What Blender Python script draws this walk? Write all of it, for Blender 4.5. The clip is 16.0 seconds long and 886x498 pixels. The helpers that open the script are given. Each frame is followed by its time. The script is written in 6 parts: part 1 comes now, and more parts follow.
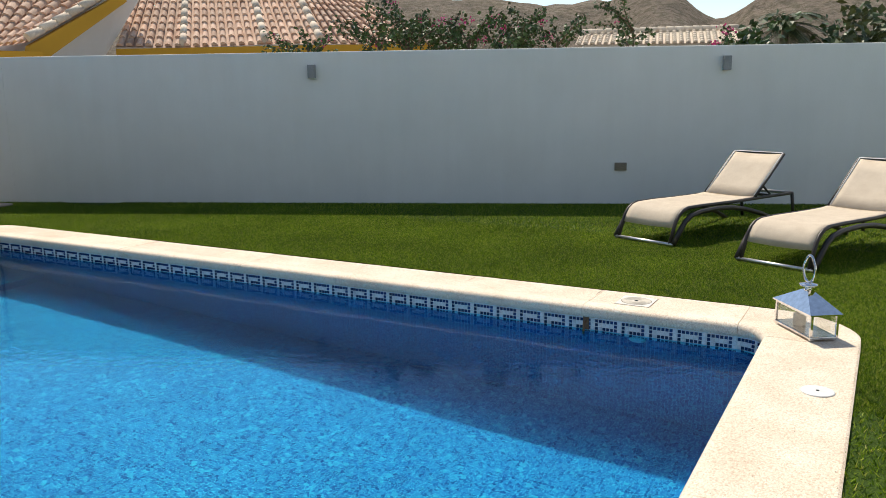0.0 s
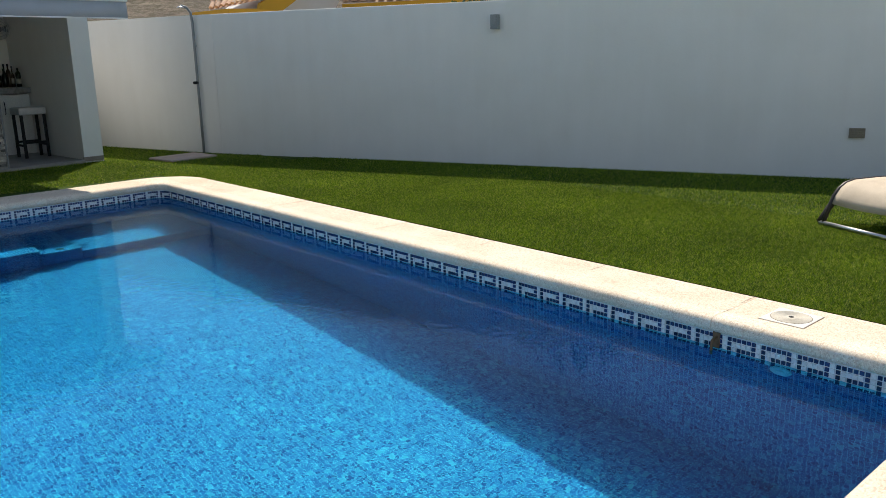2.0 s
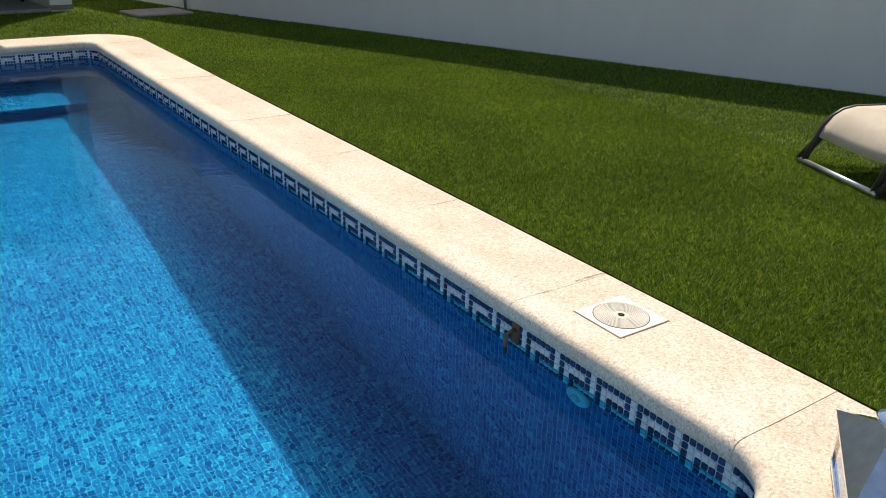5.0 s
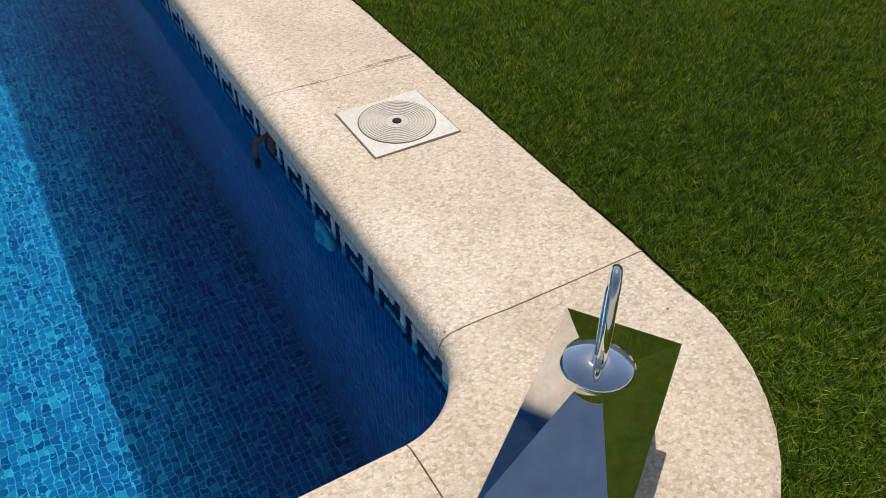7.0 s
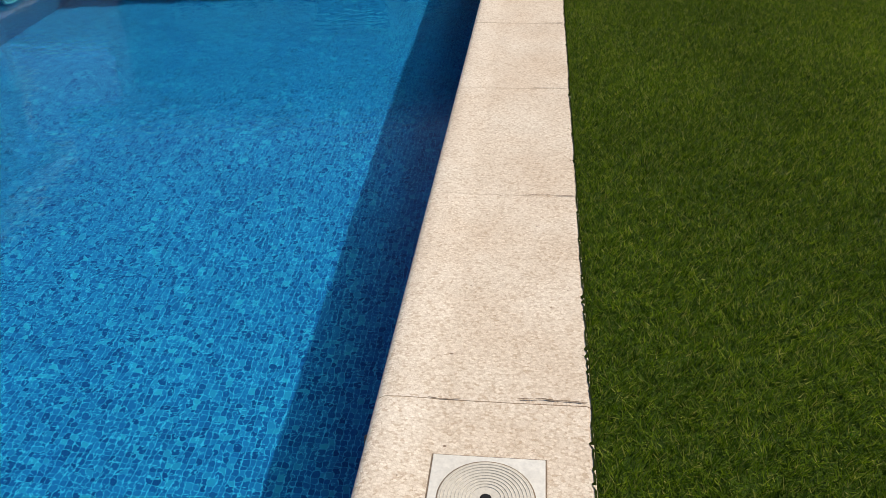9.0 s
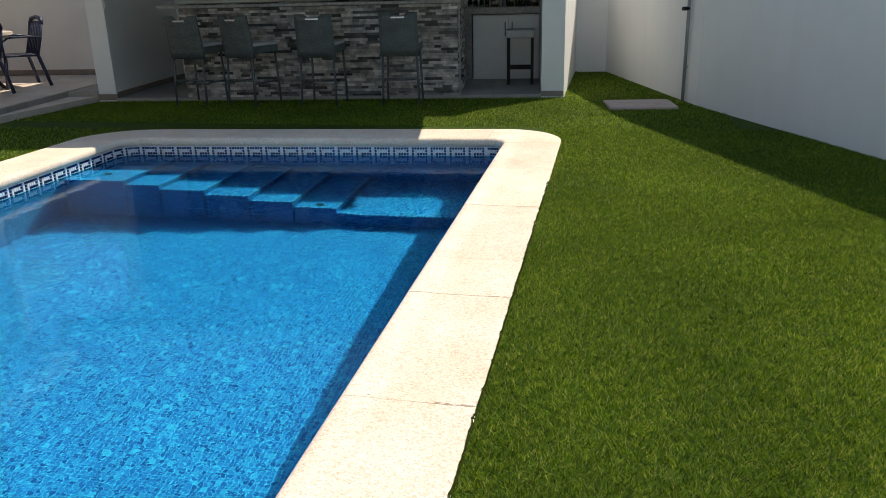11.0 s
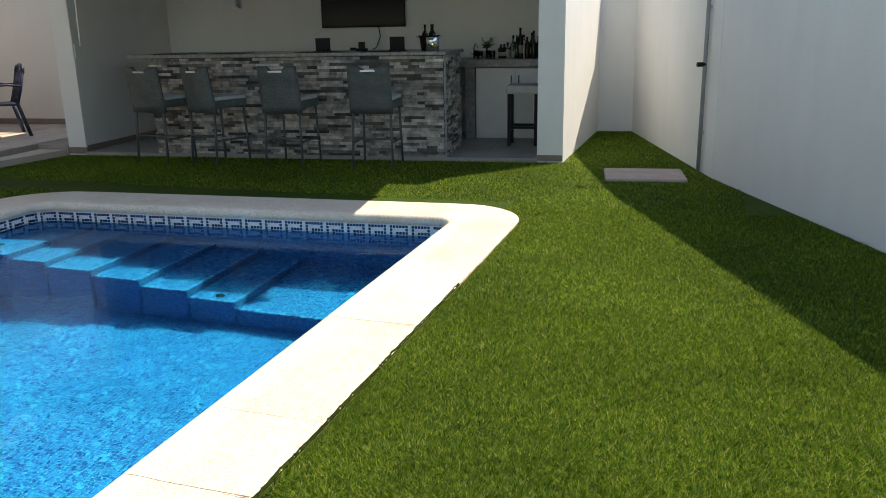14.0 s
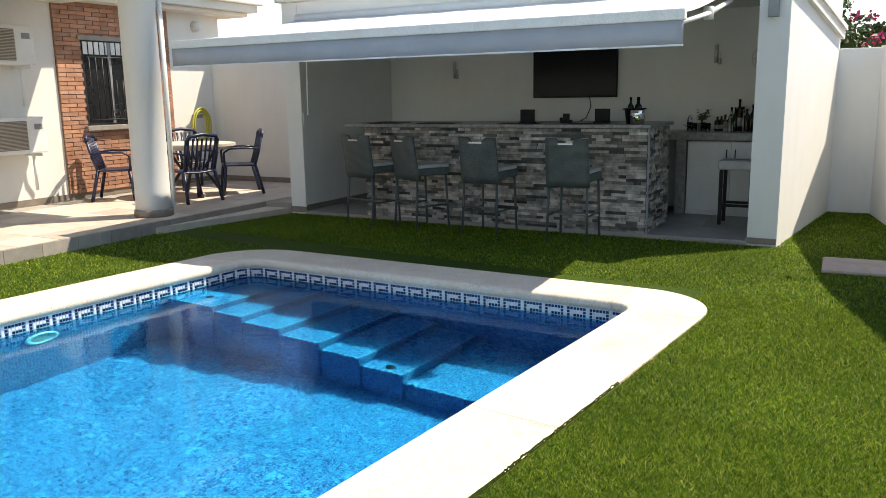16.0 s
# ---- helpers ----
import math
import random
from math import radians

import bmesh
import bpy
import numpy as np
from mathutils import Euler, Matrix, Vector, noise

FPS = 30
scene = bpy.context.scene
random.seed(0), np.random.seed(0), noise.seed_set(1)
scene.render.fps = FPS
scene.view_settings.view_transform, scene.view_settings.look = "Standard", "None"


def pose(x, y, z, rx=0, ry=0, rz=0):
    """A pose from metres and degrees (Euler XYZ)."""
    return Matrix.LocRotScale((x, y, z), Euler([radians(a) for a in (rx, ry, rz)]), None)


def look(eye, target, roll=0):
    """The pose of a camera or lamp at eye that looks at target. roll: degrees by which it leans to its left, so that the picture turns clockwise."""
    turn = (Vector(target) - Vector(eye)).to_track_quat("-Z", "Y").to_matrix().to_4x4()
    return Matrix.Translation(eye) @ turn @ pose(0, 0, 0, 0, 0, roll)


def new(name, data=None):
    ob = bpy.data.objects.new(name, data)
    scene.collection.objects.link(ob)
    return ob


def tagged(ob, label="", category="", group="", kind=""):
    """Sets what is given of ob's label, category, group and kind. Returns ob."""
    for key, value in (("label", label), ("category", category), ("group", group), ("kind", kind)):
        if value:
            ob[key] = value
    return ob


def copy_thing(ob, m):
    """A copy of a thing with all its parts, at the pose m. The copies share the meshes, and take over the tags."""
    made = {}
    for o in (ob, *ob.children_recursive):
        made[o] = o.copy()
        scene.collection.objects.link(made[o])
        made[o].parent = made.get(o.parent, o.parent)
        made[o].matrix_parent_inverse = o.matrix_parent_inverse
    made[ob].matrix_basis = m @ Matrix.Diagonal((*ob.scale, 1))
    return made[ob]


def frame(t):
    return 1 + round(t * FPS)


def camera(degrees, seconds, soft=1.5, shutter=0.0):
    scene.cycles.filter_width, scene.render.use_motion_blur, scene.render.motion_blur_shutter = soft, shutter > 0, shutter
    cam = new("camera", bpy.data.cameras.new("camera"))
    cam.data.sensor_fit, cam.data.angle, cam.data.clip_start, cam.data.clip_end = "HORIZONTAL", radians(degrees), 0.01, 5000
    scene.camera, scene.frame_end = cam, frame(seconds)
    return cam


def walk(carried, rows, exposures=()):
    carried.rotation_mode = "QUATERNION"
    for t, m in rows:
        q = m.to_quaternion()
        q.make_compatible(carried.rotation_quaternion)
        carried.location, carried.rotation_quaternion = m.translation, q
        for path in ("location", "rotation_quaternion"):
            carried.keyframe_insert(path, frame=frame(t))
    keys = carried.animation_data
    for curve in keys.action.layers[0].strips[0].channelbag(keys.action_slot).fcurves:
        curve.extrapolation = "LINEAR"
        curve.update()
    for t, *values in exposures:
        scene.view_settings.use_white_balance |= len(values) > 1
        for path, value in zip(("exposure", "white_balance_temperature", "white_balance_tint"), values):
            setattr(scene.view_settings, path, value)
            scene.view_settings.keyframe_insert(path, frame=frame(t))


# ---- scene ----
cam = camera(58.07, 16.0, 0.35)
PATH = [
    (0, (-5.405, -0.698, 1.381), (-3.690, 0.258, 1.002), -0.64),
    (0.5, (-4.929, -0.735, 1.316), (-3.178, 0.153, 0.938), -1.96),
    (1, (-4.682, -0.831, 1.314), (-2.993, 0.150, 0.887), -2.49),
    (1.5, (-4.437, -0.942, 1.350), (-2.904, 0.253, 0.881), -0.39),
    (2, (-4.120, -0.974, 1.348), (-2.818, 0.467, 0.871), -1.19),
    (2.5, (-3.713, -0.992, 1.305), (-2.511, 0.534, 0.830), -1.63),
    (2.8, (-3.560, -1.058, 1.354), (-2.403, 0.495, 0.856), -1.47),
    (3, (-3.379, -1.058, 1.294), (-2.236, 0.502, 0.781), -0.59),
    (3.2, (-3.216, -1.039, 1.257), (-2.084, 0.519, 0.719), -0.51),
    (5.3, (-1.979, -0.991, 1.320), (-0.936, 0.518, 0.521), 1.77),
    (5.5, (-1.829, -0.939, 1.244), (-0.772, 0.552, 0.432), 0.97),
    (6, (-1.547, -0.960, 1.196), (-0.539, 0.447, 0.193), 0.55),
    (6.5, (-1.315, -0.965, 1.205), (-0.397, 0.335, -0.008), 1.85),
    (7, (-1.010, -0.857, 1.122), (-0.248, 0.427, -0.209), 0.40),
    (7.5, (-0.770, -0.788, 1.130), (-0.230, 0.525, -0.275), -2.2),
    (8, (-0.473, -0.748, 1.135), (-0.373, 0.688, -0.252), -5.7),
    (8.5, (-0.328, -0.573, 1.228), (-0.490, 1.010, 0.020), -3.5),
    (9, (-0.147, -0.383, 1.277), (-0.368, 1.300, 0.218), -2.3),
    (9.5, (0.034, -0.158, 1.311), (-0.261, 1.597, 0.398), -1.62),
    (10, (0.225, 0.036, 1.405), (-0.138, 1.812, 0.562), -0.97),
    (10.2, (0.248, 0.153, 1.396), (-0.120, 1.950, 0.600), -1.01),
    (12.5, (0.870, 1.402, 1.386), (0.438, 3.275, 0.833), -2.50),
    (13, (1.041, 1.635, 1.374), (0.571, 3.499, 0.822), -1.87),
    (13.5, (1.208, 1.864, 1.382), (0.654, 3.705, 0.827), -0.65),
    (14, (1.241, 2.117, 1.385), (0.642, 3.948, 0.849), -1.12),
    (14.5, (1.265, 2.226, 1.403), (0.518, 4.008, 0.889), -2.12),
    (14.7, (1.313, 2.262, 1.411), (0.482, 4.019, 0.939), -1.05),
    (15, (1.390, 2.331, 1.451), (0.415, 4.019, 1.004), -2.78),
    (15.2, (1.422, 2.412, 1.485), (0.376, 4.059, 1.045), -2.08),
    (15.5, (1.472, 2.428, 1.471), (0.381, 4.054, 1.063), -0.42),
    (16, (1.487, 2.445, 1.485), (0.374, 4.062, 1.102), -0.98),
]
# exposure drifts as the lens turns from the white wall to the bright paving
walk(cam, [(t, look(eye, target, roll)) for t, eye, target, roll in PATH],
     [(0, 0.06, 7350, 9), (3.2, 0.13, 7400, 9), (5.3, -0.05, 7400, 9), (6.2, -0.2, 7300, 10), (7.0, -0.5, 7200, 11), (9.2, -0.47, 7200, 11), (10.2, -0.12, 7250, 10), (12.3, 0.5, 7600, 10), (14.5, 0.62, 7600, 10), (16.0, 0.76, 7600, 10)])

# ---------------------------------------------------------------- light
SUN_TO = Vector((0.41, 0.50, 1.0)).normalized()
world = bpy.data.worlds.new("World")
scene.world = world
world.use_nodes = True
wn = world.node_tree.nodes
sky = wn.new("ShaderNodeTexSky")
sky.sky_type = "NISHITA"
sky.sun_disc = False
sky.sun_elevation = math.asin(SUN_TO.z)
sky.sun_rotation = math.atan2(SUN_TO.x, SUN_TO.y)
sky.dust_density = 0.2
wn["Background"].inputs["Strength"].default_value = 0.145
world.node_tree.links.new(sky.outputs[0], wn["Background"].inputs["Color"])
sun_data = bpy.data.lights.new("sun", "SUN")
sun_data.energy, sun_data.angle, sun_data.color = 4.3, radians(0.53), (1.0, 0.962, 0.90)
sun = new("sun", sun_data)
sun.matrix_world = look(SUN_TO * 30, (0, 0, 0))

# ---------------------------------------------------------------- materials


def nodes_of(name):
    m = bpy.data.materials.new(name)
    m.use_nodes = True
    nt = m.node_tree
    return m, nt, nt.nodes["Principled BSDF"]


def ramp(nt, fac, stops):
    n = nt.nodes.new("ShaderNodeValToRGB")
    el = n.color_ramp.elements
    while len(el) < len(stops):
        el.new(0.5)
    for e, (p, c) in zip(el, stops):
        e.position, e.color = p, (*c, 1)
    nt.links.new(fac, n.inputs[0])
    return n.outputs[0]


def noise_tex(nt, co, scale, detail=4, rough=0.55):
    n = nt.nodes.new("ShaderNodeTexNoise")
    n.inputs["Scale"].default_value, n.inputs["Detail"].default_value, n.inputs["Roughness"].default_value = scale, detail, rough
    nt.links.new(co, n.inputs["Vector"])
    return n.outputs["Fac"]


def mixed(nt, a, b, fac, mode="MULTIPLY"):
    n = nt.nodes.new("ShaderNodeMix")
    n.data_type, n.blend_type = "RGBA", mode
    for sock, v in ((n.inputs[0], fac), (n.inputs[6], a), (n.inputs[7], b)):
        if isinstance(v, (int, float)):
            sock.default_value = v
        elif isinstance(v, tuple):
            sock.default_value = (*v, 1)
        else:
            nt.links.new(v, sock)
    return n.outputs[2]


def bumped(nt, bsdf, height, strength, distance):
    b = nt.nodes.new("ShaderNodeBump")
    b.inputs["Strength"].default_value, b.inputs["Distance"].default_value = strength, distance
    nt.links.new(height, b.inputs["Height"])
    nt.links.new(b.outputs[0], bsdf.inputs["Normal"])
    return b


def coords(nt, kind="Object"):
    return nt.nodes.new("ShaderNodeTexCoord").outputs[kind]


def world_co(nt):
    return nt.nodes.new("ShaderNodeNewGeometry").outputs["Position"]


def surface(name, lo, hi, scale, rough=0.7, metal=0.0, fine=60, bump=0.3, dist=0.003, spec=0.5, per_piece=0.0, island=0.0):
    """A worn surface: two scales of colour change, fine relief, and a change from piece to piece."""
    m, nt, b = nodes_of(name)
    co = world_co(nt)
    big, small = noise_tex(nt, co, scale, 5), noise_tex(nt, co, fine, 3)
    col = ramp(nt, big, [(0.3, lo), (0.7, hi)])
    col = mixed(nt, col, ramp(nt, small, [(0.3, (0.82, 0.82, 0.82)), (0.7, (1.1, 1.1, 1.1))]), 0.7)
    if per_piece or island:
        if per_piece:
            r = nt.nodes.new("ShaderNodeObjectInfo").outputs["Random"]
        else:
            r = nt.nodes.new("ShaderNodeNewGeometry").outputs["Random Per Island"]
        v = per_piece or island
        col = mixed(nt, col, ramp(nt, r, [(0.0, (1 - v, 1 - v, 1 - v)), (1.0, (1 + v * 0.5, 1 + v * 0.5, 1 + v * 0.5))]), 1.0)
    nt.links.new(col, b.inputs["Base Color"])
    b.inputs["Roughness"].default_value, b.inputs["Metallic"].default_value = rough, metal
    b.inputs["Specular IOR Level"].default_value = spec
    bumped(nt, b, small, bump, dist)
    return m


def plaster(name, tint, rough=0.85):
    """Painted render: trowel marks, faint streaks and stains."""
    m, nt, b = nodes_of(name)
    co = world_co(nt)
    mp = nt.nodes.new("ShaderNodeMapping")
    mp.inputs["Scale"].default_value = (3, 3, 0.35)
    nt.links.new(co, mp.inputs["Vector"])
    streak = noise_tex(nt, mp.outputs[0], 1.6, 5)
    blotch = noise_tex(nt, co, 1.1, 5)
    c = mixed(nt, tuple(tint), ramp(nt, streak, [(0.3, (0.972, 0.97, 0.965)), (0.65, (1, 1, 1))]), 1.0)
    c = mixed(nt, c, ramp(nt, blotch, [(0.32, (0.95, 0.95, 0.945)), (0.6, (1, 1, 1))]), 1.0)
    nt.links.new(c, b.inputs["Base Color"])
    b.inputs["Roughness"].default_value = rough
    h = noise_tex(nt, co, 42, 4)
    bumped(nt, b, h, 0.35, 0.004)
    return m


M_WALL = plaster("white_render", (0.82, 0.81, 0.785))
M_CREAM = plaster("cream_render", (0.80, 0.78, 0.73))
M_NEIGHBOUR = plaster("weathered_render", (0.72, 0.72, 0.72))
M_OCHRE = plaster("ochre_paint", (0.62, 0.33, 0.03))
M_EARTH = surface("dry_earth", (0.16, 0.11, 0.07), (0.3, 0.22, 0.14), 0.4, 0.95, fine=6)
M_ALU = surface("brushed_steel", (0.55, 0.55, 0.55), (0.7, 0.7, 0.7), 8, 0.35, 1.0, fine=200, bump=0.05)
M_CHROME = surface("polished_steel", (0.75, 0.75, 0.76), (0.85, 0.85, 0.86), 5, 0.06, 1.0, fine=30, bump=0.01)
M_DARKFRAME = surface("bronze_powder_coat", (0.03, 0.022, 0.018), (0.05, 0.038, 0.03), 6, 0.45, fine=150, bump=0.1)
M_SLING = surface("cream_mesh_fabric", (0.60, 0.49, 0.37), (0.68, 0.57, 0.44), 9, 0.8, fine=420, bump=0.25, dist=0.002)
M_BLACK = surface("black_plastic", (0.010, 0.010, 0.011), (0.016, 0.016, 0.018), 8, 0.45, fine=90, bump=0.05, spec=0.15)
M_SCREEN = surface("black_glass_screen", (0.006, 0.008, 0.010), (0.009, 0.011, 0.013), 4, 0.2, fine=40, bump=0.0, spec=0.12)
M_NAVYCHAIR = surface("navy_plastic", (0.012, 0.016, 0.045), (0.02, 0.026, 0.065), 7, 0.38, fine=90, bump=0.08)
M_WICKER = surface("grey_woven_resin", (0.075, 0.092, 0.09), (0.125, 0.145, 0.14), 10, 0.6, fine=160, bump=0.7, dist=0.004)
M_CUSHION = surface("grey_cushion", (0.42, 0.42, 0.42), (0.52, 0.52, 0.52), 9, 0.85, fine=250, bump=0.2)
M_GREYALU = surface("grey_powder_coat", (0.22, 0.23, 0.24), (0.3, 0.31, 0.32), 7, 0.4, fine=120, bump=0.05)
M_STOOLLEG = surface("dull_grey_tube", (0.085, 0.095, 0.095), (0.13, 0.14, 0.14), 7, 0.4, 0.3, fine=120, bump=0.05)
M_WHITEPVC = surface("white_plastic", (0.74, 0.74, 0.71), (0.82, 0.82, 0.8), 6, 0.45, fine=80, bump=0.08)
M_CREAMPVC = surface("cream_plastic", (0.66, 0.60, 0.50), (0.74, 0.68, 0.58), 12, 0.5, fine=120, bump=0.1)
M_DOOR = surface("white_laminate", (0.74, 0.73, 0.70), (0.8, 0.79, 0.76), 3, 0.4, fine=90, bump=0.03)
M_GRANITE = surface("grey_granite", (0.16, 0.155, 0.15), (0.32, 0.31, 0.30), 22, 0.3, fine=240, bump=0.05)
M_FLOORTILE = surface("grey_porcelain", (0.26, 0.25, 0.24), (0.34, 0.33, 0.32), 4, 0.5, fine=80, bump=0.08, per_piece=0.12)
M_TERRACE = surface("sand_porcelain", (0.54, 0.45, 0.37), (0.66, 0.57, 0.48), 5, 0.55, fine=70, bump=0.12, per_piece=0.2)
M_GROUT = surface("grout", (0.30, 0.27, 0.23), (0.40, 0.36, 0.31), 6, 0.9, fine=90)
M_SKIRT = surface("brown_skirting_tile", (0.20, 0.16, 0.13), (0.28, 0.23, 0.19), 8, 0.5, fine=90, bump=0.1)
M_KERB = surface("grey_kerb_tile", (0.30, 0.27, 0.24), (0.40, 0.36, 0.31), 8, 0.6, fine=90, bump=0.1, per_piece=0.2)
M_BRICK = surface("brown_face_brick", (0.40, 0.19, 0.115), (0.56, 0.30, 0.19), 7, 0.85, fine=90, bump=0.4, island=0.25)
M_MORTAR = surface("mortar", (0.20, 0.12, 0.085), (0.30, 0.19, 0.14), 6, 0.95, fine=70)
M_STONE = surface("split_slate", (0.19, 0.17, 0.155), (0.60, 0.55, 0.49), 11, 0.75, fine=70, bump=0.6, dist=0.006, per_piece=0.93)
M_STONEI = surface("split_slate_rest", (0.19, 0.17, 0.155), (0.60, 0.55, 0.49), 11, 0.75, fine=70, bump=0.6, dist=0.006, island=0.93)
M_STONEBACK = surface("dark_joint", (0.05, 0.048, 0.046), (0.09, 0.085, 0.08), 10, 0.9)
M_AWNING = surface("white_acrylic_canvas", (0.76, 0.76, 0.75), (0.82, 0.82, 0.81), 3, 0.85, fine=300, bump=0.1)
M_VALANCE = surface("grey_acrylic_canvas", (0.36, 0.38, 0.42), (0.42, 0.44, 0.48), 3, 0.85, fine=300, bump=0.1)
M_TILE = surface("clay_roof_tile", (0.60, 0.36, 0.25), (0.80, 0.58, 0.44), 3.5, 0.85, fine=40, bump=0.3, island=0.3)
M_RIDGE = surface("pale_clay_ridge", (0.66, 0.54, 0.42), (0.80, 0.69, 0.56), 3.5, 0.85, fine=40, bump=0.3, island=0.2)
M_BARK = surface("bark", (0.10, 0.065, 0.04), (0.20, 0.14, 0.09), 12, 0.9, fine=60, bump=0.6)
M_LEAF = surface("leaf_green", (0.03, 0.075, 0.018), (0.075, 0.14, 0.03), 2, 0.5, fine=30, bump=0.1, island=0.5)
M_PALM = surface("palm_green", (0.05, 0.08, 0.025), (0.10, 0.13, 0.04), 2, 0.5, fine=30, bump=0.1, island=0.5)
M_FLOWER = surface("magenta_bract", (0.55, 0.02, 0.14), (0.7, 0.05, 0.24), 3, 0.6, fine=30, bump=0.05, island=0.3)
M_HOSE = surface("yellow_hose", (0.55, 0.50, 0.05), (0.66, 0.60, 0.08), 8, 0.45, fine=90, bump=0.05)
M_TABLE = surface("sand_plastic_top", (0.58, 0.50, 0.40), (0.66, 0.58, 0.48), 5, 0.5, fine=80, bump=0.1)
M_IRON = surface("black_iron", (0.015, 0.015, 0.015), (0.03, 0.03, 0.03), 10, 0.5, fine=120, bump=0.1)
M_GREENGLASS = surface("dark_bottle_glass", (0.008, 0.014, 0.008), (0.015, 0.024, 0.012), 10, 0.08, fine=60, bump=0.0)
M_BROWNGLASS = surface("brown_bottle_glass", (0.03, 0.014, 0.006), (0.05, 0.022, 0.01), 10, 0.08, fine=60, bump=0.0)
M_LABEL = surface("paper_label", (0.34, 0.31, 0.26), (0.50, 0.47, 0.40), 20, 0.8, fine=90, bump=0.05)
M_NAVYTILE = surface("navy_glass_mosaic", (0.012, 0.028, 0.10), (0.03, 0.06, 0.18), 30, 0.2, fine=140, bump=0.05, island=0.5)
M_PALETILE = surface("white_glass_mosaic", (0.74, 0.78, 0.80), (0.84, 0.87, 0.88), 30, 0.25, fine=140, bump=0.05, island=0.12)
M_EDGETILE = surface("pale_blue_mosaic", (0.10, 0.28, 0.44), (0.18, 0.38, 0.54), 30, 0.3, fine=140, bump=0.05, island=0.15, spec=0.05)
M_IVORYPVC = surface("ivory_plastic", (0.80, 0.75, 0.66), (0.86, 0.82, 0.74), 12, 0.45, fine=90, bump=0.05)
M_SOIL = surface("edge_soil", (0.018, 0.024, 0.006), (0.04, 0.06, 0.012), 60, 0.95, fine=200, bump=0.3, spec=0.0)
M_DIRT = surface("joint_dirt", (0.15, 0.10, 0.065), (0.32, 0.24, 0.17), 40, 0.95, fine=160, bump=0.2)
M_RUST = surface("rusty_steel", (0.14, 0.07, 0.035), (0.26, 0.15, 0.08), 20, 0.7, 0.3, fine=120, bump=0.3)
M_SHOWERTRAY = surface("pink_stone_tray", (0.46, 0.34, 0.28), (0.58, 0.45, 0.38), 6, 0.8, fine=80, bump=0.3)
M_VENT = surface("beige_vent", (0.22, 0.18, 0.13), (0.30, 0.25, 0.19), 9, 0.7, fine=80)


def coping_material():
    """Cast stone: cream with a rosy cast, pebbly skin, dark pits and pale worn patches."""
    m, nt, b = nodes_of("cast_stone")
    co = world_co(nt)
    c = ramp(nt, noise_tex(nt, co, 2.6, 6), [(0.3, (0.82, 0.70, 0.575)), (0.7, (0.90, 0.82, 0.715))])
    # pebbly grains of several tones
    warp = nt.nodes.new("ShaderNodeMapping")
    warp.inputs["Rotation"].default_value = (0, 0, 0.4)
    warp.inputs["Scale"].default_value = (1.0, 1.25, 1.0)
    nt.links.new(co, warp.inputs["Vector"])
    vor = nt.nodes.new("ShaderNodeTexVoronoi")
    vor.inputs["Scale"].default_value = 135
    nt.links.new(warp.outputs[0], vor.inputs["Vector"])
    grain = nt.nodes.new("ShaderNodeSeparateColor")
    nt.links.new(vor.outputs["Color"], grain.inputs[0])
    c = mixed(nt, c, ramp(nt, grain.outputs[0], [(0.0, (0.77, 0.68, 0.59)), (0.3, (0.94, 0.91, 0.87)), (0.7, (1.0, 0.98, 0.95)), (1.0, (1.1, 1.1, 1.09))]), 1.0)
    c = mixed(nt, c, ramp(nt, vor.outputs["Distance"], [(0.35, (1, 1, 1)), (0.8, (0.80, 0.75, 0.70))]), 0.6)
    # sparse dark pits
    pit = nt.nodes.new("ShaderNodeTexVoronoi")
    pit.inputs["Scale"].default_value = 24
    nt.links.new(warp.outputs[0], pit.inputs["Vector"])
    few = nt.nodes.new("ShaderNodeSeparateColor")
    nt.links.new(pit.outputs["Color"], few.inputs[0])
    size = nt.nodes.new("ShaderNodeMath")
    size.operation = "MULTIPLY_ADD"
    nt.links.new(few.outputs[0], size.inputs[0])
    size.inputs[1].default_value = 0.6
    nt.links.new(pit.outputs["Distance"], size.inputs[2])
    c = mixed(nt, c, ramp(nt, size.outputs[0], [(0.09, (0.32, 0.25, 0.2)), (0.13, (1, 1, 1))]), 1.0)
    c = mixed(nt, c, ramp(nt, noise_tex(nt, co, 5, 6), [(0.3, (0.95, 0.93, 0.91)), (0.7, (1.04, 1.035, 1.03))]), 1.0)
    r = nt.nodes.new("ShaderNodeObjectInfo").outputs["Random"]
    c = mixed(nt, c, ramp(nt, r, [(0.0, (0.95, 0.94, 0.93)), (1.0, (1.04, 1.03, 1.02))]), 1.0)
    # the rounded edge along the walk is worn smoother and paler
    sx = nt.nodes.new("ShaderNodeSeparateXYZ")
    nt.links.new(co, sx.inputs[0])
    away = nt.nodes.new("ShaderNodeMath")
    away.operation = "MULTIPLY_ADD"
    nt.links.new(noise_tex(nt, co, 7, 4), away.inputs[0])
    away.inputs[1].default_value = 0.10
    nt.links.new(sx.outputs[0], away.inputs[2])
    shifted = nt.nodes.new("ShaderNodeMath")
    shifted.operation = "ADD"
    nt.links.new(away.outputs[0], shifted.inputs[0])
    shifted.inputs[1].default_value = 0.95
    c = mixed(nt, c, ramp(nt, shifted.outputs[0], [(0.42, (1, 1, 1)), (0.46, (1.06, 1.075, 1.09)), (0.62, (1.06, 1.075, 1.09)), (0.66, (1, 1, 1))]), 1.0)
    nt.links.new(c, b.inputs["Base Color"])
    b.inputs["Roughness"].default_value = 0.85
    bumped(nt, b, noise_tex(nt, co, 260, 3), 0.7, 0.003)
    return m


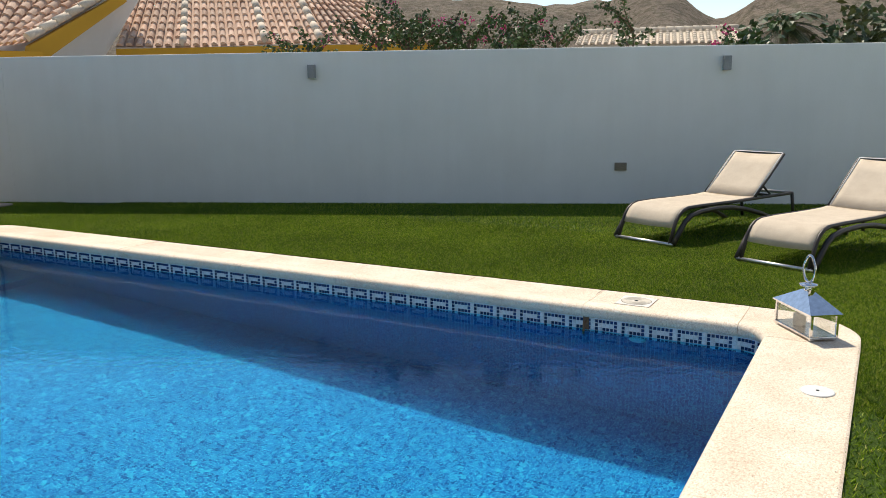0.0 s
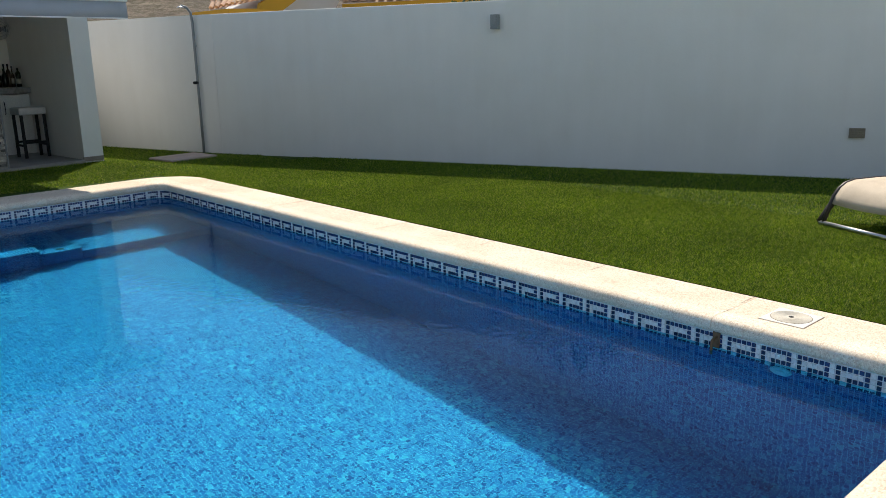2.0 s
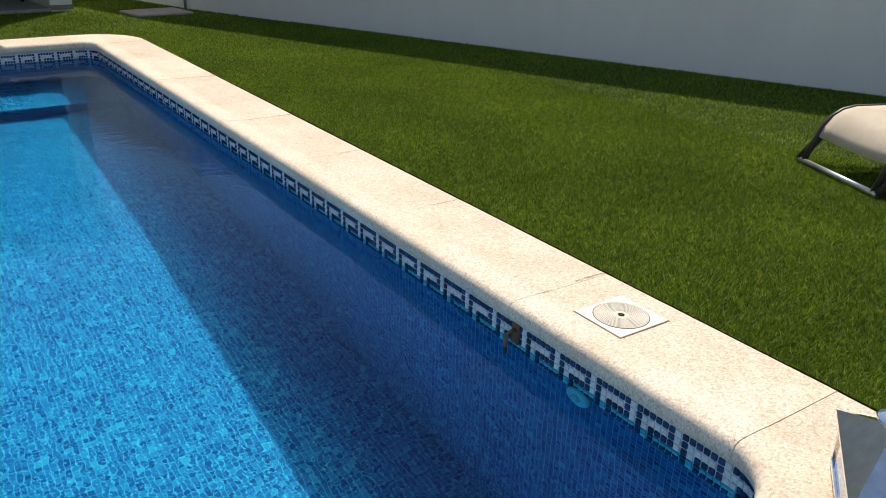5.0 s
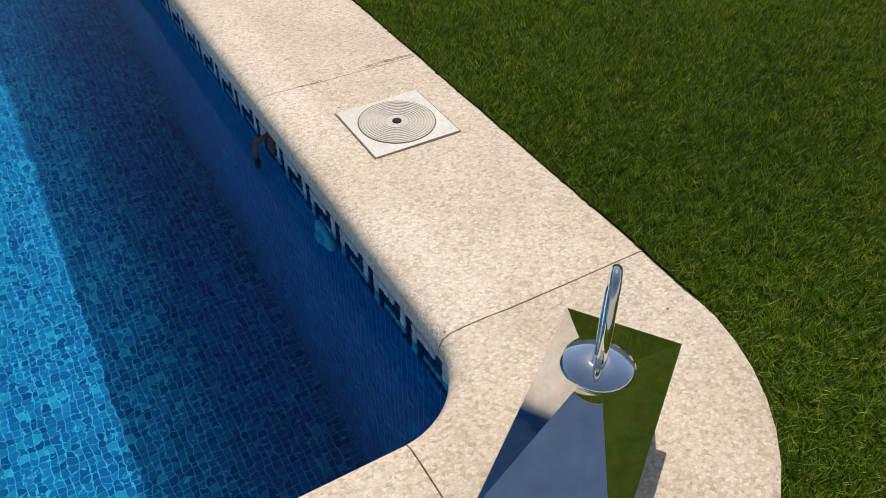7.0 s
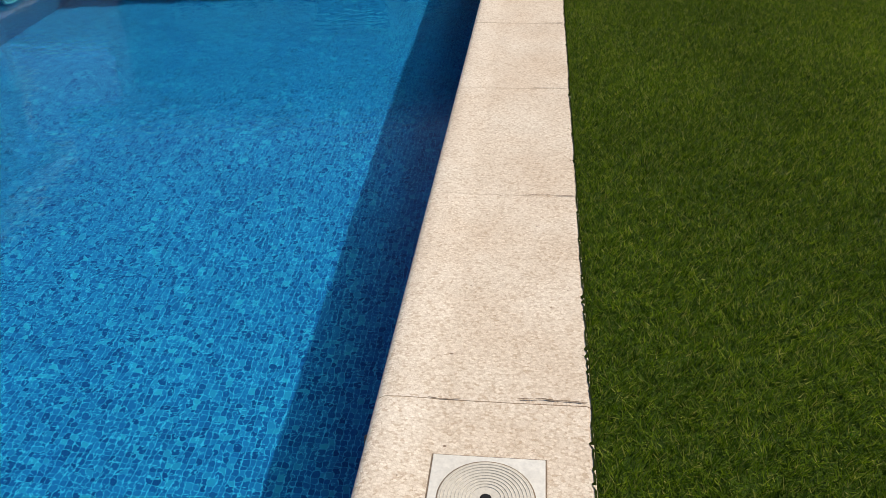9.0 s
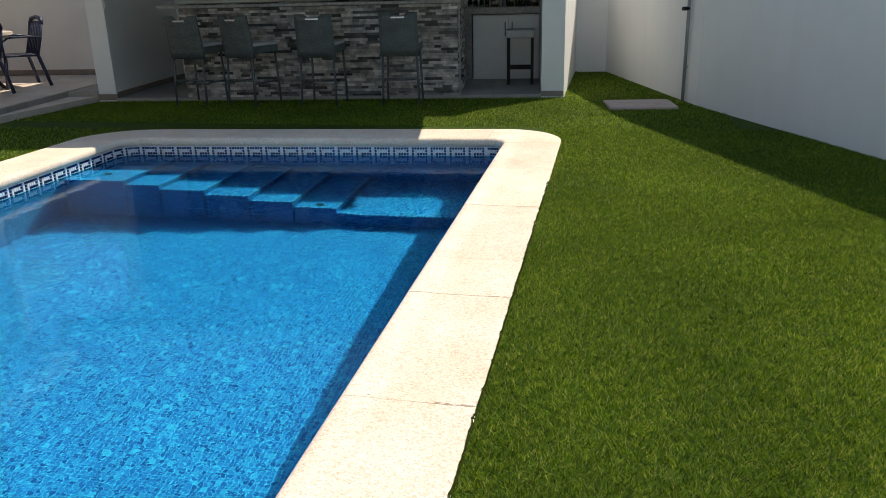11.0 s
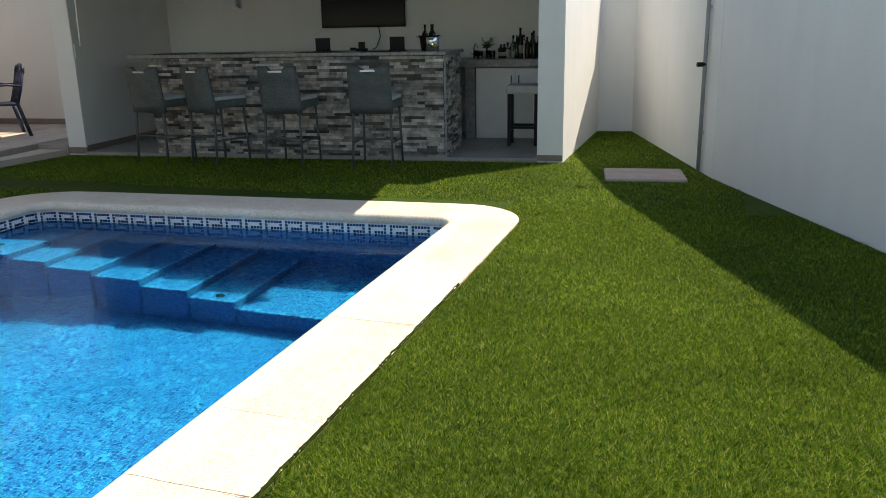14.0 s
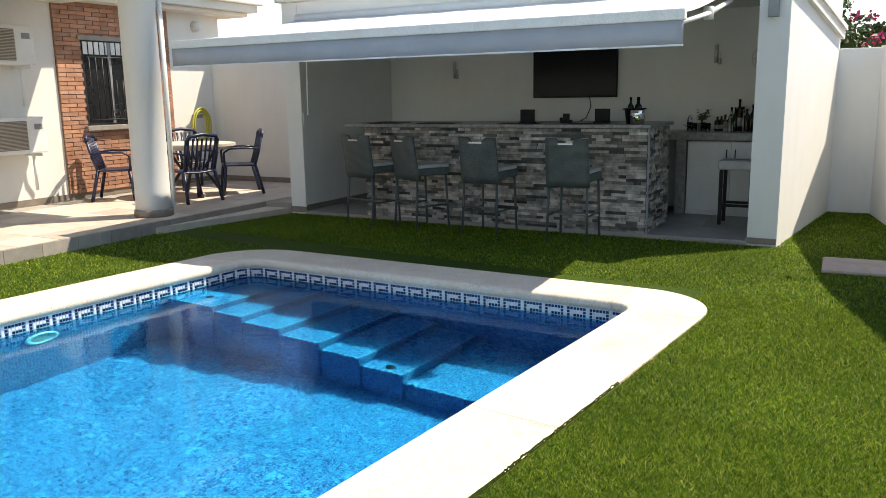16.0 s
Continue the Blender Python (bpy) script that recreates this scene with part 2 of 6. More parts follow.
def mosaic_material():
    """Two and a half centimetre glass mosaic in mixed blues with pale joints."""
    m, nt, b = nodes_of("pool_mosaic")
    co = world_co(nt)

    def math_node(op, a, v=None):
        n = nt.nodes.new("ShaderNodeVectorMath")
        n.operation = op
        nt.links.new(a, n.inputs[0])
        if v is not None:
            n.inputs[1].default_value = v
        return n.outputs[0]
    p = math_node("SCALE", co)
    p.node.inputs["Scale"].default_value = 1 / 0.0254
    cell = math_node("FLOOR", p)
    frac = math_node("FRACTION", p)
    wn_ = nt.nodes.new("ShaderNodeTexWhiteNoise")
    nt.links.new(cell, wn_.inputs["Vector"])
    tile = ramp(nt, wn_.outputs["Value"], [(0.0, (0.001, 0.056, 0.18)), (0.2, (0.001, 0.088, 0.245)), (0.6, (0.001, 0.128, 0.312)), (0.9, (0.002, 0.168, 0.362)), (0.95, (0.008, 0.22, 0.39)), (1.0, (0.02, 0.31, 0.45))])
    # joints: distance from the cell's centre along the two axes of the face
    cen = math_node("SUBTRACT", frac, (0.5, 0.5, 0.5))
    ab = math_node("ABSOLUTE", cen)
    nor = nt.nodes.new("ShaderNodeNewGeometry").outputs["True Normal"]
    na = math_node("ABSOLUTE", nor)
    keep = nt.nodes.new("ShaderNodeVectorMath")
    keep.operation = "SUBTRACT"
    keep.inputs[0].default_value = (1, 1, 1)
    nt.links.new(na, keep.inputs[1])
    fl = nt.nodes.new("ShaderNodeVectorMath")
    fl.operation = "MULTIPLY"
    nt.links.new(ab, fl.inputs[0])
    nt.links.new(keep.outputs[0], fl.inputs[1])
    sep = nt.nodes.new("ShaderNodeSeparateXYZ")
    nt.links.new(fl.outputs[0], sep.inputs[0])
    m1 = nt.nodes.new("ShaderNodeMath")
    m1.operation = "MAXIMUM"
    nt.links.new(sep.outputs[0], m1.inputs[0])
    nt.links.new(sep.outputs[1], m1.inputs[1])
    m2 = nt.nodes.new("ShaderNodeMath")
    m2.operation = "MAXIMUM"
    nt.links.new(m1.outputs[0], m2.inputs[0])
    nt.links.new(sep.outputs[2], m2.inputs[1])
    joint = ramp(nt, m2.outputs[0], [(0.435, (0, 0, 0)), (0.455, (1, 1, 1))])
    c = mixed(nt, tile, (0.07, 0.42, 0.61), joint, "MIX")
    c = mixed(nt, c, ramp(nt, noise_tex(nt, co, 2.2, 4), [(0.3, (0.86, 0.9, 0.93)), (0.7, (1.08, 1.06, 1.04))]), 1.0)
    nt.links.new(c, b.inputs["Base Color"])
    b.inputs["Roughness"].default_value = 0.4
    b.inputs["Specular IOR Level"].default_value = 0.03
    return m


def water_material():
    """Clear rippled water: tinted refraction below, a slightly subdued gloss on top."""
    m, nt, b = nodes_of("pool_water")
    nt.nodes.remove(b)
    co = world_co(nt)
    n1, n2 = noise_tex(nt, co, 2.6, 3, 0.5), noise_tex(nt, co, 17, 3, 0.5)
    mx = nt.nodes.new("ShaderNodeMath")
    mx.operation = "MULTIPLY_ADD"
    nt.links.new(n2, mx.inputs[0])
    mx.inputs[1].default_value = 0.46
    nt.links.new(n1, mx.inputs[2])
    bp = nt.nodes.new("ShaderNodeBump")
    bp.inputs["Strength"].default_value = 0.4
    bp.inputs["Distance"].default_value = 0.006
    nt.links.new(mx.outputs[0], bp.inputs["Height"])
    below = nt.nodes.new("ShaderNodeBsdfRefraction")
    below.inputs["Color"].default_value = (0.17, 0.89, 1.0, 1)
    below.inputs["Roughness"].default_value = 0.0
    below.inputs["IOR"].default_value = 1.333
    gloss = nt.nodes.new("ShaderNodeBsdfGlossy")
    gloss.inputs["Color"].default_value = (0.5, 0.68, 0.82, 1)
    gloss.inputs["Roughness"].default_value = 0.0
    fr = nt.nodes.new("ShaderNodeFresnel")
    fr.inputs["IOR"].default_value = 1.333
    mix = nt.nodes.new("ShaderNodeMixShader")
    for n in (below, gloss, fr):
        nt.links.new(bp.outputs[0], n.inputs["Normal"])
    nt.links.new(fr.outputs[0], mix.inputs[0])
    nt.links.new(below.outputs[0], mix.inputs[1])
    nt.links.new(gloss.outputs[0], mix.inputs[2])
    nt.links.new(mix.outputs[0], nt.nodes["Material Output"].inputs["Surface"])
    return m


def grass_material():
    m, nt, b = nodes_of("turf_blade")
    co = world_co(nt)
    r = nt.nodes.new("ShaderNodeNewGeometry").outputs["Random Per Island"]
    c = ramp(nt, r, [(0.0, (0.020, 0.056, 0.004)), (0.45, (0.108, 0.212, 0.010)), (0.82, (0.29, 0.415, 0.025)), (1.0, (0.54, 0.51, 0.16))])
    c = mixed(nt, c, ramp(nt, noise_tex(nt, co, 0.9, 5), [(0.32, (0.72, 0.76, 0.66)), (0.68, (1.2, 1.18, 1.1))]), 1.0)
    c = mixed(nt, c, ramp(nt, noise_tex(nt, co, 34, 3, 0.65), [(0.34, (0.62, 0.66, 0.6)), (0.52, (1.03, 1.0, 1.0)), (0.68, (1.42, 1.28, 1.15))]), 1.0)
    nt.links.new(c, b.inputs["Base Color"])
    b.inputs["Roughness"].default_value = 0.55
    b.inputs["Specular IOR Level"].default_value = 0.25
    tl = nt.nodes.new("ShaderNodeBsdfTranslucent")
    nt.links.new(c, tl.inputs["Color"])
    mx = nt.nodes.new("ShaderNodeMixShader")
    mx.inputs[0].default_value = 0.42
    nt.links.new(b.outputs[0], mx.inputs[1])
    nt.links.new(tl.outputs[0], mx.inputs[2])
    nt.links.new(mx.outputs[0], nt.nodes["Material Output"].inputs["Surface"])
    return m


def turf_material():
    m, nt, b = nodes_of("turf_base")
    co = world_co(nt)
    c = ramp(nt, noise_tex(nt, co, 160, 3), [(0.3, (0.016, 0.04, 0.003)), (0.55, (0.055, 0.10, 0.006)), (0.75, (0.12, 0.175, 0.012))])
    c = mixed(nt, c, ramp(nt, noise_tex(nt, co, 1.0, 5), [(0.3, (0.82, 0.85, 0.78)), (0.7, (1.12, 1.12, 1.1))]), 1.0)
    nt.links.new(c, b.inputs["Base Color"])
    b.inputs["Roughness"].default_value = 0.8
    b.inputs["Specular IOR Level"].default_value = 0.2
    bumped(nt, b, noise_tex(nt, co, 220, 2), 0.8, 0.015)
    return m


def woven_material():
    """Flat resin strands woven over and under, in a half-offset pattern."""
    m, nt, b = nodes_of("woven_resin_strands")
    co = coords(nt)
    strand = nt.nodes.new("ShaderNodeTexBrick")
    strand.offset = 0.5
    for key, v in (("Color1", (0.085, 0.098, 0.095, 1)), ("Color2", (0.13, 0.145, 0.14, 1)), ("Mortar", (0.035, 0.04, 0.04, 1)), ("Scale", 1.0), ("Mortar Size", 0.0016), ("Brick Width", 0.030), ("Row Height", 0.0105)):
        strand.inputs[key].default_value = v
    turn = nt.nodes.new("ShaderNodeMapping")
    turn.inputs["Rotation"].default_value = (math.pi / 2, 0, 0)
    nt.links.new(co, turn.inputs["Vector"])
    nt.links.new(turn.outputs[0], strand.inputs["Vector"])
    c = mixed(nt, strand.outputs["Color"], ramp(nt, noise_tex(nt, co, 9, 4), [(0.3, (0.8, 0.82, 0.82)), (0.7, (1.1, 1.1, 1.08))]), 1.0)
    nt.links.new(c, b.inputs["Base Color"])
    b.inputs["Roughness"].default_value = 0.55
    bumped(nt, b, strand.outputs["Color"], 0.6, 0.006)
    return m


def glass_material(name, tint=(0.95, 0.97, 0.97)):
    m, nt, b = nodes_of(name)
    b.inputs["Base Color"].default_value = (*tint, 1)
    b.inputs["Transmission Weight"].default_value = 1.0
    b.inputs["Roughness"].default_value = 0.02
    b.inputs["IOR"].default_value = 1.45
    return m


def hill_material():
    m, nt, b = nodes_of("bare_hillside")
    co = world_co(nt)
    c = ramp(nt, noise_tex(nt, co, 0.03, 8, 0.65), [(0.3, (0.15, 0.115, 0.085)), (0.55, (0.26, 0.20, 0.145)), (0.75, (0.34, 0.28, 0.21))])
    c = mixed(nt, c, ramp(nt, noise_tex(nt, co, 0.35, 5, 0.7), [(0.42, (0.42, 0.46, 0.34)), (0.56, (1, 1, 1))]), 0.8)
    nt.links.new(c, b.inputs["Base Color"])
    b.inputs["Roughness"].default_value = 0.95
    bumped(nt, b, noise_tex(nt, co, 0.12, 8, 0.7), 1.0, 6.0)
    return m


M_COPING, M_MOSAIC, M_WATER = coping_material(), mosaic_material(), water_material()
M_BLADE, M_TURF, M_HILL = grass_material(), turf_material(), hill_material()
M_GLASS = glass_material("lantern_glass")
M_WOVEN = woven_material()
M_WINGLASS = surface("dark_window_glass", (0.012, 0.013, 0.014), (0.02, 0.021, 0.022), 2, 0.05, fine=9, bump=0.0)

# ---------------------------------------------------------------- builders


def box(bm, x0, x1, y0, y1, z0, z1, bev=0.0):
    ret = bmesh.ops.create_cube(bm, size=1.0)
    vs = ret["verts"]
    for v in vs:
        v.co = Vector(((x0 + x1) / 2 + v.co.x * (x1 - x0), (y0 + y1) / 2 + v.co.y * (y1 - y0), (z0 + z1) / 2 + v.co.z * (z1 - z0)))
    if bev:
        es = {e for v in vs for e in v.link_edges}
        bmesh.ops.bevel(bm, geom=list(es), offset=bev, segments=2, affect="EDGES", profile=0.6)
    return bm


def boxm(*a):
    return box(bmesh.new(), *a)


def tube(bm, pts, r, seg=8, closed=False, flat=1.0):
    pts = [Vector(p) for p in pts]
    n = len(pts)
    rings = []
    ref = None
    for i, p in enumerate(pts):
        a = pts[(i - 1) % n] if (i or closed) else p
        c = pts[(i + 1) % n] if (i < n - 1 or closed) else p
        t = (c - a).normalized()
        if ref is None:
            ref = Vector((0, 0, 1)) if abs(t.z) < 0.9 else Vector((0, 1, 0))
        s = t.cross(ref).normalized()
        u = s.cross(t).normalized()
        ref = u
        rr = r[i] if isinstance(r, (list, tuple)) else r
        rings.append([bm.verts.new(p + s * math.cos(2 * math.pi * k / seg) * rr + u * math.sin(2 * math.pi * k / seg) * rr * flat) for k in range(seg)])
    for i in range(n if closed else n - 1):
        a, b = rings[i], rings[(i + 1) % n]
        for k in range(seg):
            f = bm.faces.new((a[k], a[(k + 1) % seg], b[(k + 1) % seg], b[k]))
            f.smooth = True
    if not closed:
        bm.faces.new(rings[0][::-1])
        bm.faces.new(rings[-1])
    return bm


def tubem(*a, **k):
    return tube(bmesh.new(), *a, **k)


def lathe(bm, prof, seg=20, at=(0, 0, 0)):
    o = Vector(at)
    rings = [[bm.verts.new(o + Vector((r * math.cos(2 * math.pi * k / seg), r * math.sin(2 * math.pi * k / seg), z))) for k in range(seg)] for r, z in prof]
    for a, b in zip(rings, rings[1:]):
        for k in range(seg):
            f = bm.faces.new((a[k], a[(k + 1) % seg], b[(k + 1) % seg], b[k]))
            f.smooth = True
    bm.faces.new(rings[0][::-1])
    bm.faces.new(rings[-1])
    return bm


def lathem(*a, **k):
    return lathe(bmesh.new(), *a, **k)


def prism(bm, ring, z0, z1):
    """An upright prism over a ring of (x, y)."""
    lo = [bm.verts.new((x, y, z0)) for x, y in ring]
    hi = [bm.verts.new((x, y, z1)) for x, y in ring]
    n = len(ring)
    for i in range(n):
        bm.faces.new((lo[i], lo[(i + 1) % n], hi[(i + 1) % n], hi[i]))
    bm.faces.new(hi)
    bm.faces.new(lo[::-1])
    return bm


def sheet(bm, rows, thick=0.0, smooth=True):
    """A curved sheet through rows of points, with thickness downwards along its normals if given."""
    vs = [[bm.verts.new(p) for p in row] for row in rows]
    fs = []
    for a, b in zip(vs, vs[1:]):
        for i in range(len(a) - 1):
            f = bm.faces.new((a[i], a[i + 1], b[i + 1], b[i]))
            f.smooth = smooth
            fs.append(f)
    if thick:
        bm.normal_update()
        bmesh.ops.solidify(bm, geom=fs, thickness=thick)
    return bm


def mesh_of(name, bm, material):
    me = bpy.data.meshes.new(name)
    bmesh.ops.recalc_face_normals(bm, faces=bm.faces)
    bm.to_mesh(me)
    bm.free()
    me.materials.append(material)
    return me


def part(name, bm, material, parent, label="", m=None):
    ob = new(name, bm if isinstance(bm, bpy.types.Mesh) else mesh_of(name, bm, material))
    ob.parent = parent
    if m is not None:
        ob.matrix_basis = m
    return tagged(ob, label)


def solid(name, bm, material, label, category, m=None, kind="", group=""):
    """A top-level thing that is one mesh."""
    ob = new(name, mesh_of(name, bm, material))
    if m is not None:
        ob.matrix_basis = m
    return tagged(ob, label, category, group, kind)


def thing(name, label, category, m=None, group="", kind=""):
    ob = new(name)
    ob.empty_display_size = 0.1
    if m is not None:
        ob.matrix_basis = m
    return tagged(ob, label, category, group, kind)


def structure(name, bm, material, label, category, m=None):
    return solid(name, bm, material, label, category, m, "structure")


# the bar and the house stand a little askew to the pool
BAR = pose(-0.14, 10.45, 0, 0, 0, 5.7)


def at_bar(u, v, z=0.0, turn=0.0):
    return BAR @ pose(u, v, z, 0, 0, turn)


# the long garden wall runs askew too
WALL_K, WALL_X = 0.43, 1.295
WALL_ANGLE = math.degrees(math.atan(WALL_K))


def wall_x(y):
    return WALL_X - WALL_K * (y - 10)


def at_wall(y, z=0.0):
    """On the garden wall's face: local x runs along the wall towards the house end, y points away from the garden."""
    return Matrix.Translation((wall_x(y), y, z)) @ pose(0, 0, 0, 0, 0, 90 + WALL_ANGLE) @ pose(0, 0, 0, 0, 0, 0)

# ---------------------------------------------------------------- ground and pool
PX0, PX1, PY0, PY1 = -4.17, -0.475, -0.18, 7.67   # pool, inside
CW = 0.475                                       # coping width
WATER_Z = -0.158


def skewed(x, y):
    """The pool's far end runs parallel to the bar: it swings away over the last stretch."""
    f = max(0.0, min(1.0, (y - 6.3) / (PY1 - 6.3)))
    return y + f * (0.065 + 0.0758 * (x - PX1))


def skew(bm):
    for v in bm.verts:
        v.co.y = skewed(v.co.x, v.co.y)
    return bm


def ring_mesh(outer, hole, z):
    """A flat rectangle with a rectangular hole."""
    (a, b, c, d), (e, f, g, h) = outer, hole
    bm = bmesh.new()
    xs, ys = [a, e, f, b], [c, g, h, d]
    vs = [[bm.verts.new((x, y, z)) for y in ys] for x in xs]
    for i in range(3):
        for j in range(3):
            if (i, j) != (1, 1):
                bm.faces.new((vs[i][j], vs[i + 1][j], vs[i + 1][j + 1], vs[i][j + 1]))
    return bm


structure("ground", ring_mesh((-900, 900, -900, 900), (-4.42, -0.25, -0.42, 7.87), -0.07), M_EARTH, "dry brown earth reaching the hills", "ground")
lawn_bm = bmesh.new()
for poly in (
    [(-7.2, -4.5), (7.0, -4.5), (wall_x(-0.42), -0.42), (-6.9, -0.42)],
    [(-6.9, -0.42), (-4.42, -0.42), (-4.42, 7.87), (-6.2, 7.87)],
    [(-0.25, -0.42), (wall_x(-0.42), -0.42), (wall_x(7.87), 7.87), (-0.25, 7.87)],
    [(-6.2, 7.87), (wall_x(7.87), 7.87), (wall_x(9.5), 9.5), (1.35, 10.3), (-0.1, 10.5), (-6.0, 9.95)],
    [(-0.1, 10.5), (1.35, 10.3), (0.5, 13.2), (-0.3, 13.2)],
):
    lawn_bm.faces.new([lawn_bm.verts.new((x, y, -0.022)) for x, y in poly])
structure("lawn", lawn_bm, M_TURF, "green artificial turf lawn round the pool", "lawn")


def rounded(x0, x1, y0, y1, r, seg=8):
    """Corner by corner: the points of a rounded rectangle, anticlockwise from the near right corner's end."""
    out = []
    for cx, cy, a0 in ((x1 - r, y0 + r, -90), (x1 - r, y1 - r, 0), (x0 + r, y1 - r, 90), (x0 + r, y0 + r, 180)):
        for k in range(seg + 1):
            a = radians(a0 + 90 * k / seg)
            out.append((cx + r * math.cos(a), cy + r * math.sin(a)))
    return out


R_IN = 0.19
FLOOR_Z = -1.57


def floor_z(y):
    return -1.55 + 0.22 * max(0.0, min(1.0, (y - 1.0) / 5.4))


shell = bmesh.new()
ring = rounded(PX0, PX1, PY0, PY1, R_IN)
top = [shell.verts.new((x, y, -0.05)) for x, y in ring]
bot = [shell.verts.new((x, y, floor_z(y))) for x, y in ring]
for i in range(len(ring)):
    j = (i + 1) % len(ring)
    shell.faces.new((top[i], top[j], bot[j], bot[i]))
shell.faces.new(bot)
skew(shell)
pool = structure("pool_basin", shell, M_MOSAIC, "swimming pool basin lined with blue glass mosaic", "pool")
# outer concrete of the basin
basin = prism(bmesh.new(), [(PX0 - 0.2, PY0 - 0.2), (PX1 + 0.2, PY0 - 0.2), (PX1 + 0.2, PY1 + 0.2), (PX0 - 0.2, PY1 + 0.2)], FLOOR_Z - 0.25, FLOOR_Z - 0.02)
part("basin_slab", basin, M_KERB, pool)

# the entry steps go down along the far wall
STEP_Y = 6.57
EDGES_X = [PX0 - 0.02, -3.61, -3.29, -2.90, -2.51, -2.13, -1.76, PX1 + 0.02]
for i in range(7):
    x0, x1 = EDGES_X[i], EDGES_X[i + 1]
    z = -0.25 - 0.14 * i
    part("pool_step", skew(boxm(x0, x1 - 0.002, STEP_Y + 0.015 * i, PY1 + 0.1, FLOOR_Z - 0.01, z, 0.012)), M_MOSAIC, pool)

# a row of pale mosaic marks each tread's edge
for i in range(7):
    x0, x1 = EDGES_X[i], EDGES_X[i + 1]
    z = -0.25 - 0.14 * i
    y0 = STEP_Y + 0.015 * i
    eb = bmesh.new()
    k = 0
    while x0 + 0.03 + k * 0.0508 < x1 - 0.03:
        x = x0 + 0.03 + k * 0.0508
        box(eb, x, x + 0.024, y0 - 0.003, y0 + 0.024, z - 0.024, z + 0.003)
        k += 1
    k = 0
    while i < 6 and y0 + 0.03 + k * 0.0508 < PY1 - 0.03:
        y = y0 + 0.03 + k * 0.0508
        box(eb, x1 - 0.026, x1 + 0.001, y, y + 0.024, z - 0.024, z + 0.003)
        k += 1
    part("edge_tiles", skew(eb), M_EDGETILE, pool, "pale blue mosaic along a step's edge")

water_bm = bmesh.new()
water_bm.faces.new([water_bm.verts.new((x, skewed(x, y), WATER_Z)) for x, y in rounded(PX0 - 0.003, PX1 + 0.003, PY0 - 0.003, PY1 + 0.003, R_IN)])
water = structure("water", water_bm, M_WATER, "clear rippled blue pool water in sunlight", "water")
water.visible_shadow = False
if water.data.polygons[0].normal.z < 0:
    water.data.flip_normals()

# ---- meander band under the coping, one unit of seven by five tiles
KEY = (".XXXXXX", ".X....X", ".XXXX.X", "....X.X", "XXXXX.X")
T = 0.0254


def key_meshes():
    made = []
    for dark in (True, False):
        bm = bmesh.new()
        for r, row in enumerate(KEY):
            for c, ch in enumerate(row):
                if (ch == "X") == dark:
                    box(bm, c * T + 0.0034, (c + 1) * T - 0.0034, 0, 0.006, -(r + 1) * T + 0.0034, -r * T - 0.0034)
        made.append(mesh_of("meander_tiles", bm, M_NAVYTILE if dark else M_PALETILE))
    return made


key_dark, key_pale = key_meshes()
band = thing("meander_band", "white and navy mosaic Greek-key band below the coping", "tile band", kind="structure")
bx = bmesh.new()
edge = [(x, skewed(x, y)) for x, y in rounded(PX0 + 0.001, PX1 - 0.001, PY0 + 0.001, PY1 - 0.001, R_IN)]
for i in range(len(edge)):
    j = (i + 1) % len(edge)
    bx.faces.new([bx.verts.new((*edge[i], -0.074)), bx.verts.new((*edge[j], -0.074)), bx.verts.new((*edge[j], -0.212)), bx.verts.new((*edge[i], -0.212))])
part("grout_bed", bx, M_PALETILE, band)
UNIT = 7 * T
pts = edge + edge[:1]
for i in range(len(pts) - 1):
    a, b = Vector(pts[i]), Vector(pts[i + 1])
    length = (b - a).length
    n = int(round(length / UNIT))
    if length < 0.5:
        continue
    step = length / n
    ang = math.degrees(math.atan2(b.y - a.y, b.x - a.x))
    for k in range(n):
        p = a + (b - a) * ((k + 0.0) / n)
        m = Matrix.Translation((p.x, p.y, -0.081)) @ pose(0, 0, 0, 0, 0, ang) @ Matrix.Diagonal((step / UNIT, 1, 1, 1))
        part("meander_navy_tiles", key_dark, None, band, m=m)
        part("meander_white_tiles", key_pale, None, band, m=m)

# the band turns the four rounded corners
for cx, cy, a0 in ((PX1 - R_IN, PY0 + R_IN, -90), (PX1 - R_IN, PY1 - R_IN, 0), (PX0 + R_IN, PY1 - R_IN, 90), (PX0 + R_IN, PY0 + R_IN, 180)):
    dark_bm, pale_bm = bmesh.new(), bmesh.new()
    for c in range(13):
        a = a0 + 90 * (c + 0.5) / 13
        turn = Matrix.Translation((cx + (R_IN - 0.002) * math.cos(radians(a)), cy + (R_IN - 0.002) * math.sin(radians(a)), -0.081)) @ pose(0, 0, 0, 0, 0, a + 90)
        for row in range(5):
            bm = dark_bm if KEY[row][c % 7] == "X" else pale_bm
            first = len(bm.verts)
            box(bm, -0.0088, 0.0088, 0, 0.006, -(row + 1) * T + 0.0034, -row * T - 0.0034)
            bm.verts.ensure_lookup_table()
            for v in list(bm.verts)[first:]:
                v.co = turn @ v.co
    part("meander_navy_tiles", skew(dark_bm), M_NAVYTILE, band)
    part("meander_white_tiles", skew(pale_bm), M_PALETILE, band)

# ---- coping slabs: a rounded nose over the water and a flat walking face
coping = thing("pool_coping", "cream cast-stone pool coping slabs with rounded nose", "coping", kind="structure")
PROFILE = [(0.03, -0.079), (-0.008, -0.076), (-0.024, -0.064), (-0.030, -0.042), (-0.0275, -0.022), (-0.019, -0.006), (-0.004, 0.002), (0.03, 0.004), (0.09, 0.003), (0.13, 0.0), (0.30, -0.001), (0.462, 0.0), (0.474, -0.006), (0.475, -0.075)]


